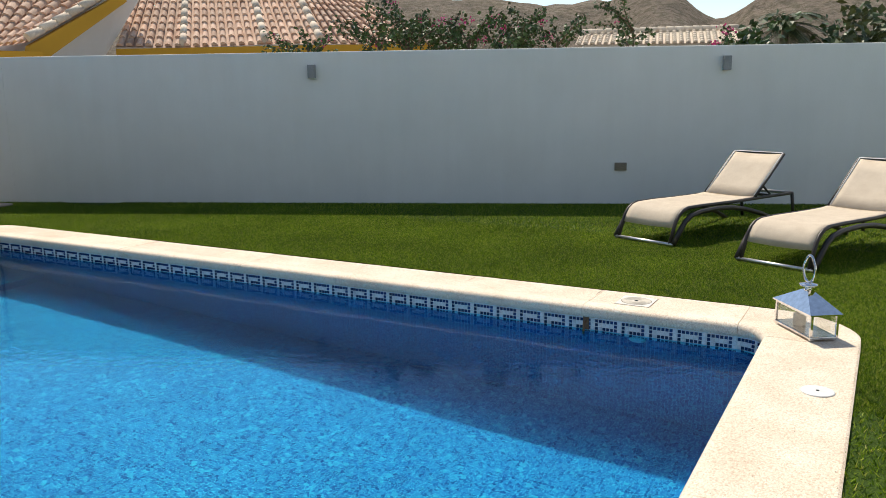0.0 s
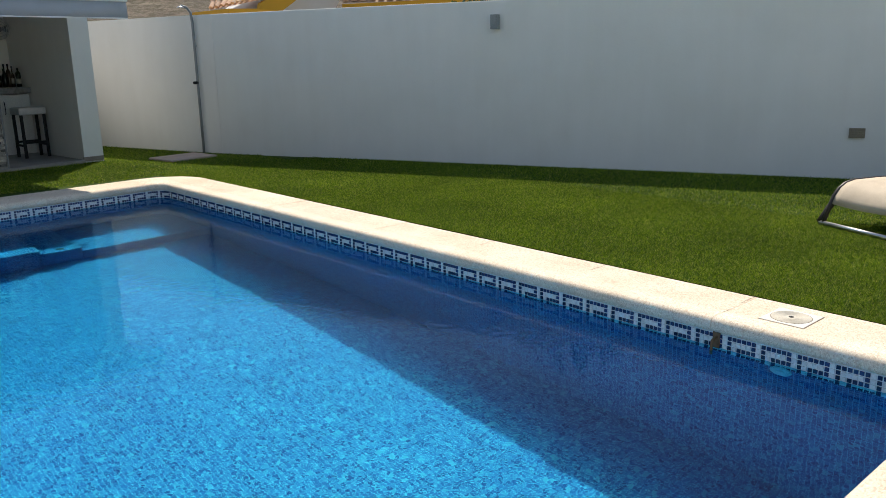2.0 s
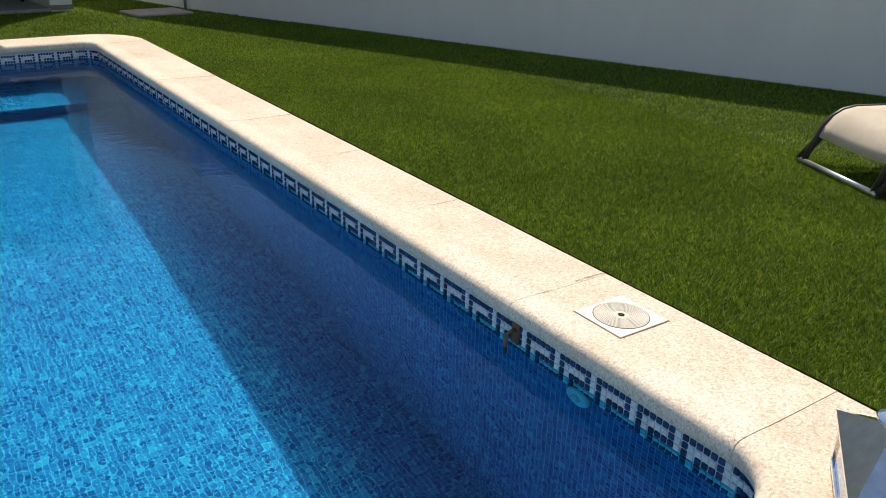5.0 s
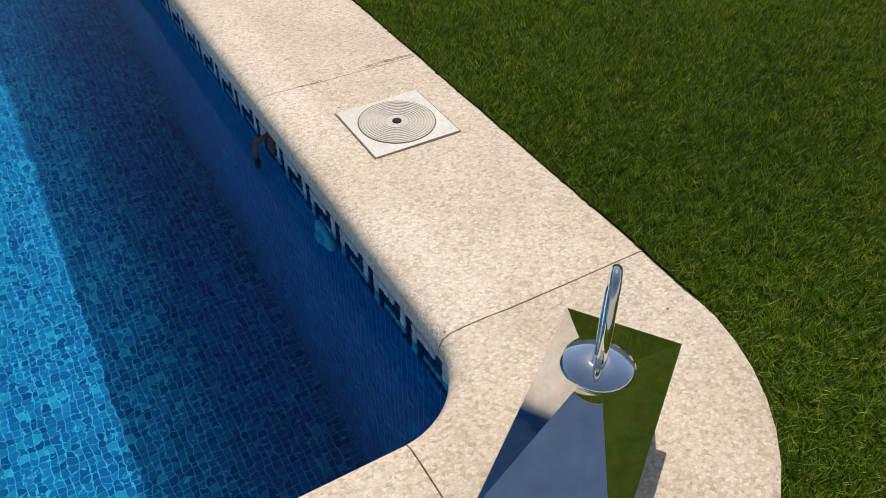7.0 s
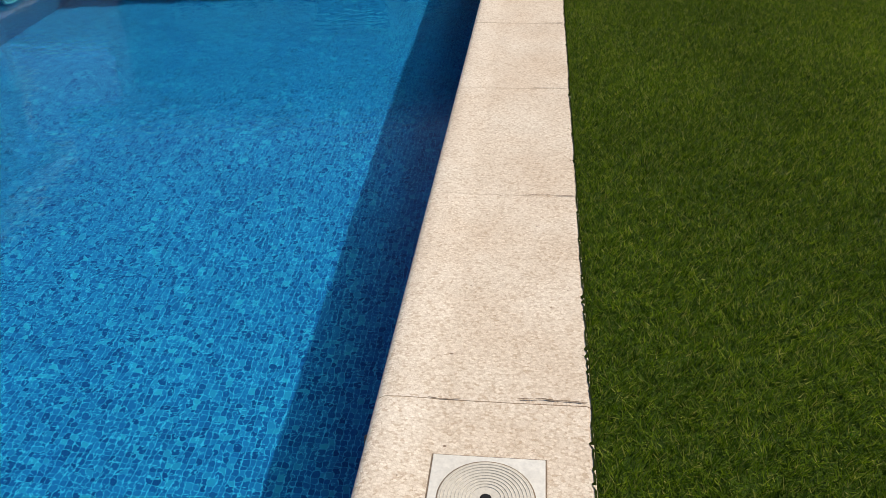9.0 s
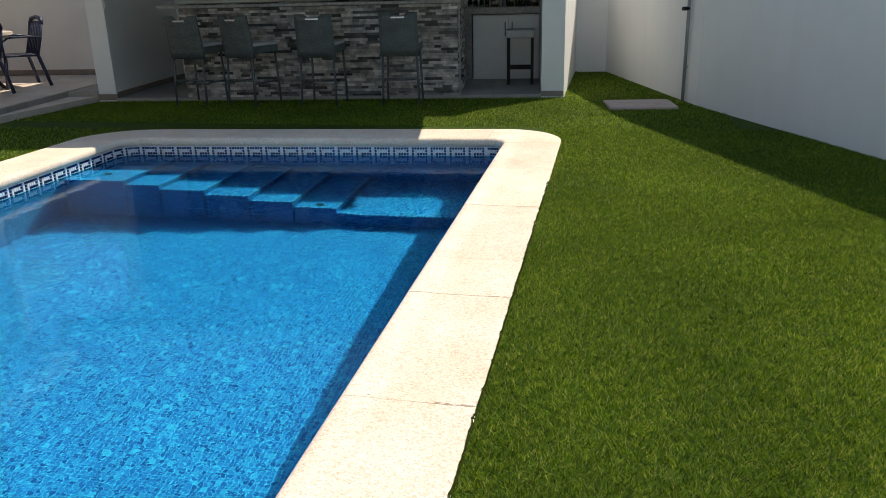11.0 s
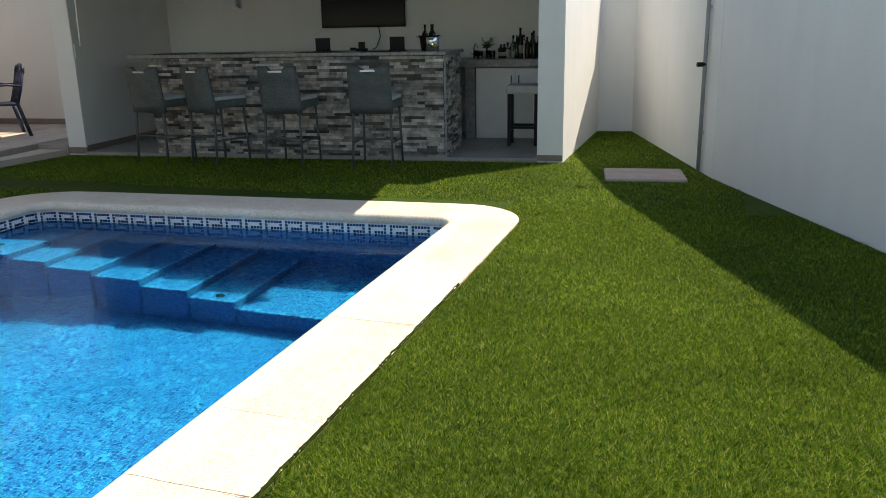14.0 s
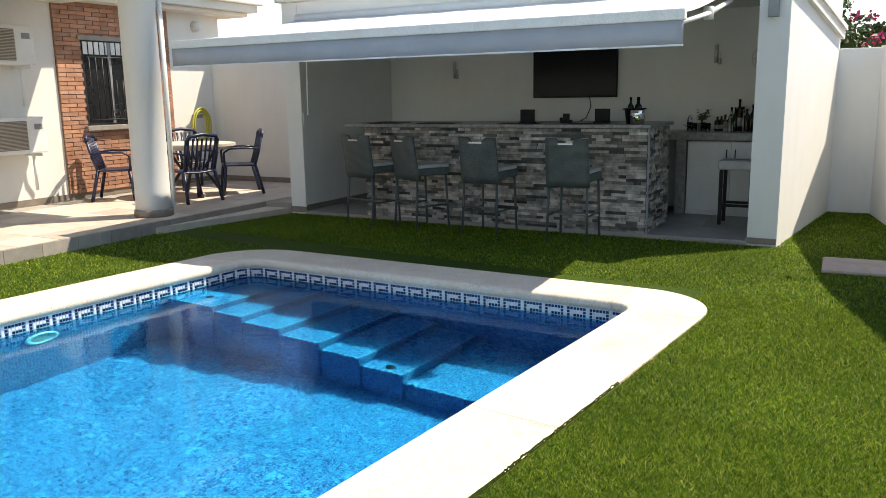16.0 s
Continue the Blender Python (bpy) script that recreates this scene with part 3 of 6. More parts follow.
def coping_piece(path):
    """A slab swept along a path of (x, y, nx, ny): inner edge points and their outward normals."""
    bm = bmesh.new()
    rows = [[bm.verts.new((x + nx * o * w, y + ny * o * w, z)) for o, z in PROFILE] for x, y, nx, ny, w in path]
    n = len(PROFILE)
    for a, b in zip(rows, rows[1:]):
        for i in range(n):
            f = bm.faces.new((a[i], a[(i + 1) % n], b[(i + 1) % n], b[i]))
            f.smooth = 1 <= i <= 8
    for row in (rows[0], rows[-1][::-1]):
        bm.faces.new([bm.verts.new(v.co) for v in row])
    return bm


GAP = 0.0014


def straight(x0, y0, x1, y1, nx, ny):
    d = Vector((x1 - x0, y1 - y0)).normalized() * GAP
    jit = random.uniform(-0.0015, 0.0015)
    bm = coping_piece([(x0 + d.x, y0 + d.y, nx, ny, 1), (x1 - d.x, y1 - d.y, nx, ny, 1)])
    for v in bm.verts:
        v.co.z += jit
    part("coping_slab", skew(bm), M_COPING, coping)


def corner(cx, cy, a0, r_in=R_IN, r_out=0.52):
    """A corner slab: the inner and outer edges turn about centres of their own."""
    path = []
    for k in range(13):
        t = k / 12
        a = radians(a0 + 90 * t)
        ca, sa = math.cos(a), math.sin(a)
        sx, sy = (1 if math.cos(radians(a0 + 45)) > 0 else -1), (1 if math.sin(radians(a0 + 45)) > 0 else -1)
        pi = Vector((cx - sx * r_in + r_in * ca, cy - sy * r_in + r_in * sa))
        oc = Vector((cx + sx * (CW - r_out), cy + sy * (CW - r_out)))
        po = oc + Vector((ca, sa)) * r_out
        d = po - pi
        path.append((pi.x, pi.y, d.x / CW, d.y / CW, 1.0))
    # square ends at the joints, a hair short of the neighbours
    for k, a in ((0, a0), (-1, a0 + 90)):
        n = Vector((round(math.cos(radians(a))), round(math.sin(radians(a)))))
        pi = Vector(path[k][:2])
        along = Vector((-n.y, n.x)) * (1 if k == 0 else -1)
        station = (pi.x + along.x * GAP, pi.y + along.y * GAP, n.x, n.y, 1.0)
        if k == 0:
            path[0] = station
        else:
            path[-1] = station
    part("coping_corner_slab", skew(coping_piece(path)), M_COPING, coping)


J_RIGHT = [PY0 + R_IN, 0.99, 2.0, 3.0, 3.99, 4.49, 5.51, 6.52, PY1 - R_IN]
for a, b in zip(J_RIGHT, J_RIGHT[1:]):
    straight(PX1, a, PX1, b, 1, 0)
for a, b in zip(J_RIGHT, J_RIGHT[1:]):
    straight(PX0, b, PX0, a, -1, 0)
J_END = [PX0 + R_IN, -2.75, -1.74, PX1 - R_IN]
for a, b in zip(J_END, J_END[1:]):
    straight(b, PY0, a, PY0, 0, -1)
    straight(a, PY1, b, PY1, 0, 1)
corner(PX1, PY0, -90)
corner(PX1, PY1, 0, R_IN, 0.58)
corner(PX0, PY1, 90, R_IN, 0.58)
corner(PX0, PY0, 180)
bed = bmesh.new()
for (x0, x1, y0, y1) in ((PX0 - 0.40, PX0 - 0.02, PY0, PY1), (PX1 + 0.02, PX1 + 0.40, PY0, PY1), (PX0, PX1, PY0 - 0.40, PY0 - 0.02), (PX0, PX1, PY1 + 0.02, PY1 + 0.40)):
    box(bed, x0, x1, y0, y1, -0.12, -0.012)
part("mortar_bed", skew(bed), M_GROUT, coping)


def crack(xa, xb, y, width, seed):
    """An uneven dirt-filled crack along a joint, from the lawn side inwards."""
    rng = random.Random(seed)
    bm = bmesh.new()
    n = max(4, int(abs(xb - xa) / 0.012))
    y_now, rows = y, []
    for i in range(n + 1):
        x = xa + (xb - xa) * i / n
        y_now += rng.uniform(-0.0025, 0.0025)
        w = width * rng.uniform(0.2, 0.62) * (0.25 if i in (0, n) else 1.0)
        rows.append([bm.verts.new((x, y_now + s * w / 2, 0.0032)) for s in (-1, 1)])
    for a, b in zip(rows, rows[1:]):
        bm.faces.new((a[0], b[0], b[1], a[1]))
    part("joint_crack", bm, M_DIRT, coping, "dirt-filled crack at a slab joint")


crack(-0.008, -0.19, 2.0, 0.009, 1)
crack(-0.008, -0.17, 1.0, 0.008, 2)
crack(-0.30, -0.46, 0.995, 0.005, 3)
crack(-0.01, -0.16, 3.0, 0.008, 4)
crack(-0.01, -0.12, 3.98, 0.007, 5)
crack(-0.01, -0.15, 5.49, 0.007, 6)


def soil_edge(y0, y1, seed):
    """Soil and clippings creeping from the lawn over the slabs' outer edge in a ragged line."""
    rng = random.Random(seed)
    bm = bmesh.new()
    y, reach, rows = y0, 0.005, []
    while y < y1:
        reach = min(0.006, max(0.001, reach + rng.uniform(-0.002, 0.002)))
        tip = reach + (rng.uniform(0.002, 0.008) if rng.random() < 0.12 else 0.0)
        rows.append((bm.verts.new((PX1 + CW + 0.003, y, -0.012)), bm.verts.new((PX1 + CW - tip, y, 0.0026))))
        y += rng.uniform(0.005, 0.013)
    for a, b in zip(rows, rows[1:]):
        bm.faces.new((a[0], b[0], b[1], a[1]))
    part("soil_edge", bm, M_SOIL, coping, "ragged dark soil along the lawn's edge")


soil_edge(-0.15, 6.2, 11)

# ---------------------------------------------------------------- garden walls
WALL_H = 1.945
wall_l = boxm(-13.0, -0.151, -0.2, 0.0, -0.1, WALL_H, 0.012)
structure("wall_long", wall_l, M_WALL, "long white rendered garden wall in shade", "wall", at_wall(10.0))
FAR_A, FAR_B = Vector((wall_x(9.86), 9.86)), Vector((0.30, 13.3))
FAR_N = Vector((FAR_A.y - FAR_B.y, FAR_B.x - FAR_A.x)).normalized() * -0.2
wall_f = prism(bmesh.new(), [tuple(FAR_A), tuple(FAR_A + FAR_N), tuple(FAR_B + FAR_N), tuple(FAR_B)], -0.1, WALL_H)
structure("wall_long_far", wall_f, M_WALL, "white rendered garden wall behind the shower", "wall")
structure("wall_end", boxm(-0.3, 0.72, 0.0, 0.2, -0.1, WALL_H - 0.02, 0.012), M_WALL, "short white rendered wall closing the garden", "wall", pose(-0.2, 13.10, 0, 0, 0, 9))
structure("wall_near", boxm(-13, 9, -0.2, 0, -0.1, 1.93, 0.012), M_WALL, "white rendered boundary wall", "wall", pose(0, -4.3, 0))

# ---------------------------------------------------------------- the bar building, in its own axes
BH = 2.62
BV = 2.14
# the outer face runs along the garden's own axis, so the wall thickens towards the back
structure("wall_bar_right", prism(bmesh.new(), [(-0.27, 0.0), (0.0, 0.0), (0.29, 2.66), (-0.27, 2.66)], -0.05, BH), M_WALL, "white rendered side wall of the bar", "wall", BAR)
structure("wall_bar_left", boxm(-5.90, -5.66, 0.0, BV, -0.05, BH, 0.01), M_WALL, "white rendered side wall between bar and terrace", "wall", BAR)
structure("wall_bar_back", boxm(-5.90, -0.27, BV, BV + 0.2, -0.05, BH, 0.0), M_WALL, "white rendered back wall of the bar", "wall", BAR)
structure("ceiling_bar", boxm(-5.66, -0.27, 0.22, BV, 2.42, 2.55), M_WALL, "white ceiling over the bar", "ceiling", BAR)
structure("parapet_bar", boxm(-5.66, -0.27, 0.0, 0.22, 2.40, BH, 0.01), M_WALL, "white rendered lintel above the bar opening", "lintel", BAR)
roof_bm = boxm(-5.95, 0.08, -0.08, BV + 0.3, BH, BH + 0.22, 0.02)
structure("roof_bar", roof_bm, M_WALL, "white flat roof slab with a projecting edge", "roof", BAR)
cornice = bmesh.new()
for off0, off1, drop0, drop1 in ((-0.02, 0.05, 0.0, 0.10), (-0.02, 0.075, -0.05, 0.0)):
    ends = []
    for v in (0.02, 2.64):
        face, z = 0.109 * v, 2.50 - 0.14 * v
        ends.append([cornice.verts.new((face + o, v, z - d)) for o, d in ((off0, drop0), (off1, drop0), (off1, drop1), (off0, drop1))])
    for k in range(4):
        cornice.faces.new((ends[0][k], ends[0][(k + 1) % 4], ends[1][(k + 1) % 4], ends[1][k]))
    cornice.faces.new(ends[0])
    cornice.faces.new(ends[1][::-1])
structure("trim", cornice, M_CREAM, "sloping cream moulding along the bar's side wall", "moulding", BAR)
floor_bar = structure("floor_bar", boxm(-5.66, -0.27, -0.02, BV, -0.09, 0.012), M_GROUT, "grey tiled floor of the bar", "floor", BAR)
tile_me = mesh_of("floor_tile", boxm(0.002, 0.598, 0.002, 0.598, 0, 0.012, 0.0015), M_FLOORTILE)
for i in range(9):
    for j in range(4):
        w = min(0.6, 5.39 - i * 0.6)
        d = min(0.6, BV - j * 0.6)
        if w > 0.1 and d > 0.1:
            part("floor_tile", tile_me, None, floor_bar, m=Matrix.Translation((-5.66 + i * 0.6, -0.02 + j * 0.6, 0.012)) @ Matrix.Diagonal((w / 0.6, d / 0.6, 1, 1)))
sk = structure("baseboard_bar", boxm(-5.915, -5.645, -0.012, 0.02, 0.0, 0.075, 0.004), M_SKIRT, "grey tile skirting at the wall foot", "skirting", BAR)
part("skirting_run", boxm(-5.66, -5.648, 0.02, BV, 0.02, 0.095, 0.003), M_SKIRT, sk)
part("skirting_run", boxm(-0.285, 0.0, -0.012, 0.0, 0.0, 0.06, 0.003), M_SKIRT, sk)

# ---------------------------------------------------------------- terrace and house, in the same axes
terrace = structure("terrace", prism(bmesh.new(), [(-14, -9), (-6.31, -9), (-6.31, -0.02), (-5.90, -0.02), (-5.90, 1.88), (-14, 1.88)], -0.08, 0.108), M_GROUT, "raised terrace floor with sand-coloured tiles", "terrace", BAR)
kerb_me = mesh_of("kerb_tile", boxm(0.002, 0.398, -0.012, 0.0, -0.05, 0.112, 0.002), M_KERB)
for i in range(22):
    part("kerb_tile", kerb_me, None, terrace, m=pose(-6.31, -8.9 + 0.4 * i, 0, 0, 0, 90))
tt = mesh_of("terrace_tile", boxm(0.0025, 0.4475, 0.0025, 0.4475, 0, 0.012, 0.0015), M_TERRACE)
for i in range(6):
    for j in range(15):
        u, v = -6.31 - 0.45 * (i + 1), -4.9 + 0.45 * j
        if u > -9.0:
            part("terrace_tile", tt, None, terrace, m=pose(u, v, 0.108))
low = prism(bmesh.new(), [(-6.298, -1.9), (-5.92, -0.03), (-6.298, -0.03)], -0.08, 0.05)
structure("step_low", low, M_TERRACE, "low sunlit paved step beside the lawn", "step", BAR)

FU = -9.0
structure("wall_house", boxm(FU - 0.3, FU, -12, 2.1, -0.05, 2.95, 0.0), M_CREAM, "cream rendered house wall", "wall", BAR)
structure("wall_terrace_back", boxm(FU, -5.90, 1.88, 2.08, -0.05, 2.25, 0.008), M_CREAM, "cream rendered wall behind the terrace", "wall", BAR)
sk2 = structure("baseboard_terrace", boxm(FU, -5.90, 1.868, 1.88, 0.12, 0.2, 0.002), M_SKIRT, "brown tile skirting round the terrace", "skirting", BAR)
part("skirting_run", boxm(FU, FU + 0.012, -8, 1.868, 0.12, 0.2, 0.002), M_SKIRT, sk2)

eave = structure("roof_house", boxm(-14, FU + 0.42, -12, 2.62, 2.86, 2.98, 0.01), M_CREAM, "cream eave of the house roof with a moulded edge", "roof", BAR)
part("eave_moulding", boxm(-14, FU + 0.50, -12, 2.70, 2.98, 3.06, 0.02), M_CREAM, eave)
part("eave_moulding", boxm(-14, FU + 0.30, -12, 2.50, 2.79, 2.86, 0.02), M_CREAM, eave)
structure("porch_roof", boxm(FU, -6.35, -9, -0.80, 2.75, 2.98, 0.02), M_CREAM, "cream porch roof carried by a round column", "roof", BAR)


def brick_panel():
    ob = structure("brick_panel", boxm(FU, FU + 0.018, -0.98, 0.99, 0.2, 2.79), M_MORTAR, "reddish-brown face brick panel round the window", "brickwork", BAR)
    bm = bmesh.new()
    rows = 44
    h = (2.79 - 0.2) / rows
    for r in range(rows):
        z0 = 0.2 + r * h
        v = -0.98 - (0.125 if r % 2 else 0)
        while v < 0.99:
            a, b = max(v, -0.98), min(v + 0.25, 0.99)
            inside = z0 + h > 1.10 and z0 < 2.30 and b > -0.58 and a < 0.28
            if inside:
                spans = [(a, min(b, -0.58)), (max(a, 0.28), b)]
            else:
                spans = [(a, b)]
            for s, e in spans:
                if e - s > 0.03:
                    p = random.uniform(0.03, 0.038)
                    box(bm, FU + 0.005, FU + p, s + 0.005, e - 0.005, z0 + 0.0045, z0 + h - 0.0045)
            v += 0.25
    tagged(part("bricks", bm, M_BRICK, ob), kind="stuff")
    return ob


def house_window():
    w = structure("window_1", boxm(FU + 0.001, FU + 0.022, -0.50, 0.36, 1.12, 2.29), M_IRON, "dark house window with white top bars and scrolled iron grille", "window", at_bar(0, -0.08))
    part("pane", boxm(FU + 0.022, FU + 0.027, -0.46, -0.08, 1.16, 2.25), M_WINGLASS, w)
    part("pane", boxm(FU + 0.022, FU + 0.027, -0.04, 0.33, 1.16, 2.25), M_WINGLASS, w)
    part("window_frame", boxm(FU + 0.02, FU + 0.05, -0.085, -0.04, 1.14, 2.27, 0.004), M_GREYALU, w)
    part("lintel", boxm(FU + 0.015, FU + 0.06, -0.56, 0.42, 2.29, 2.35, 0.006), M_KERB, w)
    part("window_sill", boxm(FU + 0.015, FU + 0.10, -0.56, 0.42, 1.05, 1.12, 0.008), M_KERB, w)
    for i in range(9):
        part("shutter_slat", boxm(FU + 0.03, FU + 0.04, -0.48 + i * 0.092, -0.41 + i * 0.092, 2.10, 2.27, 0.003), M_WHITEPVC, w)
    g = tubem([(FU + 0.09, -0.48, 1.2), (FU + 0.09, 0.34, 1.2)], 0.008, 6)
    part("grille_rail", g, M_IRON, w)
    part("grille_rail", tubem([(FU + 0.09, -0.48, 2.06), (FU + 0.09, 0.34, 2.06)], 0.008, 6), M_IRON, w)
    for i in range(8):
        v = -0.44 + i * 0.108
        part("grille_bar", tubem([(FU + 0.09, v, 1.2), (FU + 0.09, v, 1.75 if i > 3 else 2.06)], 0.007, 6), M_IRON, w)
    for v in (-0.05, 0.12, 0.28):
        spiral = [(FU + 0.092, v + (0.02 + 0.05 * k / 20) * math.cos(k * 0.5), 1.27 + (0.02 + 0.05 * k / 20) * math.sin(k * 0.5)) for k in range(21)]
        part("grille_scroll", tubem(spiral, 0.006, 5), M_IRON, w)
    return w


def air_unit(v0, v1, z0, z1):
    a = thing("air_conditioner", "white wall-mounted air-conditioning outdoor unit on brackets", "air conditioner", BAR, "outdoor units on the house wall")
    u0, u1 = FU + 0.06, FU + 0.34
    part("casing", boxm(u0, u1, v0, v1, z0, z1, 0.02), M_WHITEPVC, a)
    g0, g1 = v0 + 0.05, v0 + (v1 - v0) * 0.72
    part("fan_opening", boxm(u1 - 0.01, u1 + 0.004, g0, g1, z0 + 0.05, z1 - 0.05, 0.003), M_VENT, a, "grey-beige mesh guard")
    for k in range(21):
        z = z0 + 0.065 + (z1 - z0 - 0.13) * k / 20
        part("guard_bar", tubem([(u1 + 0.012, g0, z), (u1 + 0.012, g1, z)], 0.0028, 5), M_CREAMPVC, a)
    part("badge", boxm(u1, u1 + 0.003, v1 - 0.17, v1 - 0.06, z1 - 0.16, z1 - 0.09), M_GREYALU, a)
    for v in (v0 + 0.1, v1 - 0.1):
        part("bracket", boxm(FU + 0.0, u1 + 0.03, v - 0.02, v + 0.02, z0 - 0.04, z0, 0.004), M_WHITEPVC, a)
    part("pipe", tubem([(FU + 0.1, v1 - 0.06, z0), (FU + 0.09, v1 - 0.05, z0 - 0.25), (FU + 0.04, v1 - 0.02, z0 - 0.5)], 0.02, 8), M_WHITEPVC, a)
    return a


brick_panel()
house_window()
air_unit(-2.44, -1.49, 1.92, 2.40)
air_unit(-2.42, -1.45, 0.82, 1.28)
col = thing("column", "white round column with a dark tile base on the terrace", "column", at_bar(-6.70, -1.55, 0.12))
part("shaft", lathem([(0.205, 0.08), (0.2, 0.3), (0.2, 2.62), (0.24, 2.64)], 32), M_WALL, col)
part("base_ring", lathem([(0.225, 0.0), (0.225, 0.075), (0.21, 0.085)], 32), M_SKIRT, col, "dark brown tile base ring")
part("downpipe", tubem([(0.14, 0.18, 0.05), (0.14, 0.2, 1.2), (0.14, 0.2, 2.62)], 0.03, 10), M_WHITEPVC, col)
dome = thing("wall_lamp", "round cream bulkhead lamp on the house wall", "wall lamp", at_bar(FU, 1.58, 2.60))
part("back_plate", lathem([(0.09, 0), (0.09, 0.03), (0.085, 0.035)], 20), M_CREAMPVC, dome, m=pose(0, 0, 0, 0, 90, 0))
part("diffuser", lathem([(0.075, 0.03), (0.07, 0.09), (0.04, 0.12), (0.01, 0.125)], 20), M_WHITEPVC, dome, m=pose(0, 0, 0, 0, 90, 0))

# ---------------------------------------------------------------- bar counter
bar = thing("bar_counter", "bar counter clad in grey split-stone strips", "bar", BAR)
part("core", boxm(-4.71, -1.27, 0.02, 0.62, 0.012, 1.10), M_STONEBACK, bar)
part("side_core", boxm(-1.45, -1.27, 0.02, 0.88, 0.012, 1.10), M_STONEBACK, bar)
stone_meshes = [mesh_of("stone_strip", boxm(-0.5, 0.5, 0, 1, -0.5, 0.5), M_STONE)]
rest = bmesh.new()


def clad(origin, along, out, length, height, near):
    """Strips of split stone of mixed length on one face: each its own piece where near(s) holds, joined elsewhere."""
    rows = int(height / 0.031)
    h = height / rows
    rng = random.Random(7)
    for r in range(rows):
        s = -rng.uniform(0, 0.12)
        while s < length:
            w = rng.choice((0.08, 0.12, 0.16, 0.22, 0.28))
            a, b = max(s, 0), min(s + w, length)
            s += w
            if b - a < 0.02:
                continue
            d = rng.uniform(0.006, 0.030)
            m = Matrix.Translation(origin + along * (a + b) / 2 + Vector((0, 0, (r + 0.5) * h)))
            basis = Matrix((along, out, (0, 0, 1))).transposed().to_4x4()
            full = m @ basis @ Matrix.Diagonal((b - a - 0.002, d, h - 0.002, 1))
            if near(a):
                part("stone_strip", stone_meshes[0], None, bar, m=full)
            else:
                ret = bmesh.ops.create_cube(rest, size=1.0)
                for v in ret["verts"]:
                    v.co = full @ Vector((v.co.x, v.co.y + 0.5, v.co.z))


clad(Vector((-4.71, 0.02, 0.015)), Vector((1, 0, 0)), Vector((0, -1, 0)), 3.44, 1.08, lambda s: s > 2.55)
clad(Vector((-1.27, 0.02, 0.015)), Vector((0, 1, 0)), Vector((1, 0, 0)), 0.86, 1.08, lambda s: False)
tagged(part("stone_strip_rest", rest, M_STONEI, bar), kind="stuff")
part("corner_strip", boxm(-1.258, -1.242, -0.010, 0.006, 0.012, 1.10, 0.002), M_GREYALU, bar, "thin metal corner strip")
part("top_slab", boxm(-4.95, -1.22, -0.06, 0.92, 1.102, 1.14, 0.006), M_GRANITE, bar, "grey-brown stone top")
counter = thing("back_counter", "grey stone worktop along the back wall of the bar", "counter", BAR)
part("worktop", boxm(-4.6, -0.272, 1.48, BV - 0.002, 0.90, 0.99, 0.006), M_GRANITE, counter)
part("support", boxm(-1.32, -1.20, 1.52, BV - 0.002, 0.024, 0.90, 0.004), M_GRANITE, counter)
part("support", boxm(-4.6, -4.48, 1.52, BV - 0.002, 0.024, 0.90, 0.004), M_GRANITE, counter)
cab = thing("cabinet", "white two-door cabinet under the bar worktop", "cabinet", BAR)
part("body", boxm(-1.19, -0.28, 1.56, BV - 0.005, 0.024, 0.885), M_DOOR, cab)
for u0, u1, hx in ((-1.185, -0.70, -0.745), (-0.695, -0.285, -0.65)):
    d = part("door", boxm(u0, u1, 1.535, 1.557, 0.075, 0.875, 0.004), M_DOOR, cab)
    part("handle", tubem([(hx, 1.535, 0.61), (hx, 1.515, 0.62), (hx, 1.512, 0.70), (hx, 1.515, 0.78), (hx, 1.535, 0.79)], 0.006, 8), M_BLACK, d)
part("plinth", boxm(-1.185, -0.285, 1.575, 1.59, 0.024, 0.075), M_BLACK, cab)

# ---- tv, lamps, socket
tv = thing("television", "large black flat television on the bar's back wall", "television", at_bar(-2.79, BV, 1.40))
part("screen", boxm(-0.565, 0.565, -0.075, -0.062, 0.022, 0.628, 0.002), M_SCREEN, tv)
part("bezel", boxm(-0.575, 0.575, -0.068, -0.03, 0.0, 0.64, 0.006), M_BLACK, tv)
part("wall_bracket", boxm(-0.2, 0.2, -0.03, 0.0, 0.15, 0.5), M_BLACK, tv)
part("cable", tubem([(0.2, -0.03, 0.02), (0.22, -0.02, -0.12), (0.16, -0.02, -0.26), (0.02, -0.03, -0.34), (-0.1, -0.03, -0.36)], 0.006, 6), M_BLACK, tv)
sock = thing("wall_socket", "small dark wall socket above the bar worktop", "socket", at_bar(-2.96, BV, 1.05))
part("plate", boxm(-0.045, 0.045, -0.012, 0, 0, 0.09, 0.003), M_BLACK, sock)


def sconce(m):
    s = thing("wall_sconce", "slim brushed-steel twin-tube wall sconce", "wall lamp", m, "steel wall sconces in the bar")
    part("back_plate", boxm(-0.03, 0.03, -0.012, 0, 0.02, 0.12, 0.003), M_ALU, s)
    part("tube", lathem([(0.022, 0.0), (0.022, 0.21), (0.018, 0.212)], 14, (-0.012, -0.045, 0)), M_ALU, s)
    part("tube", lathem([(0.016, -0.02), (0.016, 0.05), (0.012, 0.052)], 14, (0.03, -0.04, 0)), M_ALU, s)
    return s


s0 = sconce(at_bar(-4.56, BV, 1.70))
copy_thing(s0, at_bar(-1.0, BV, 1.79))


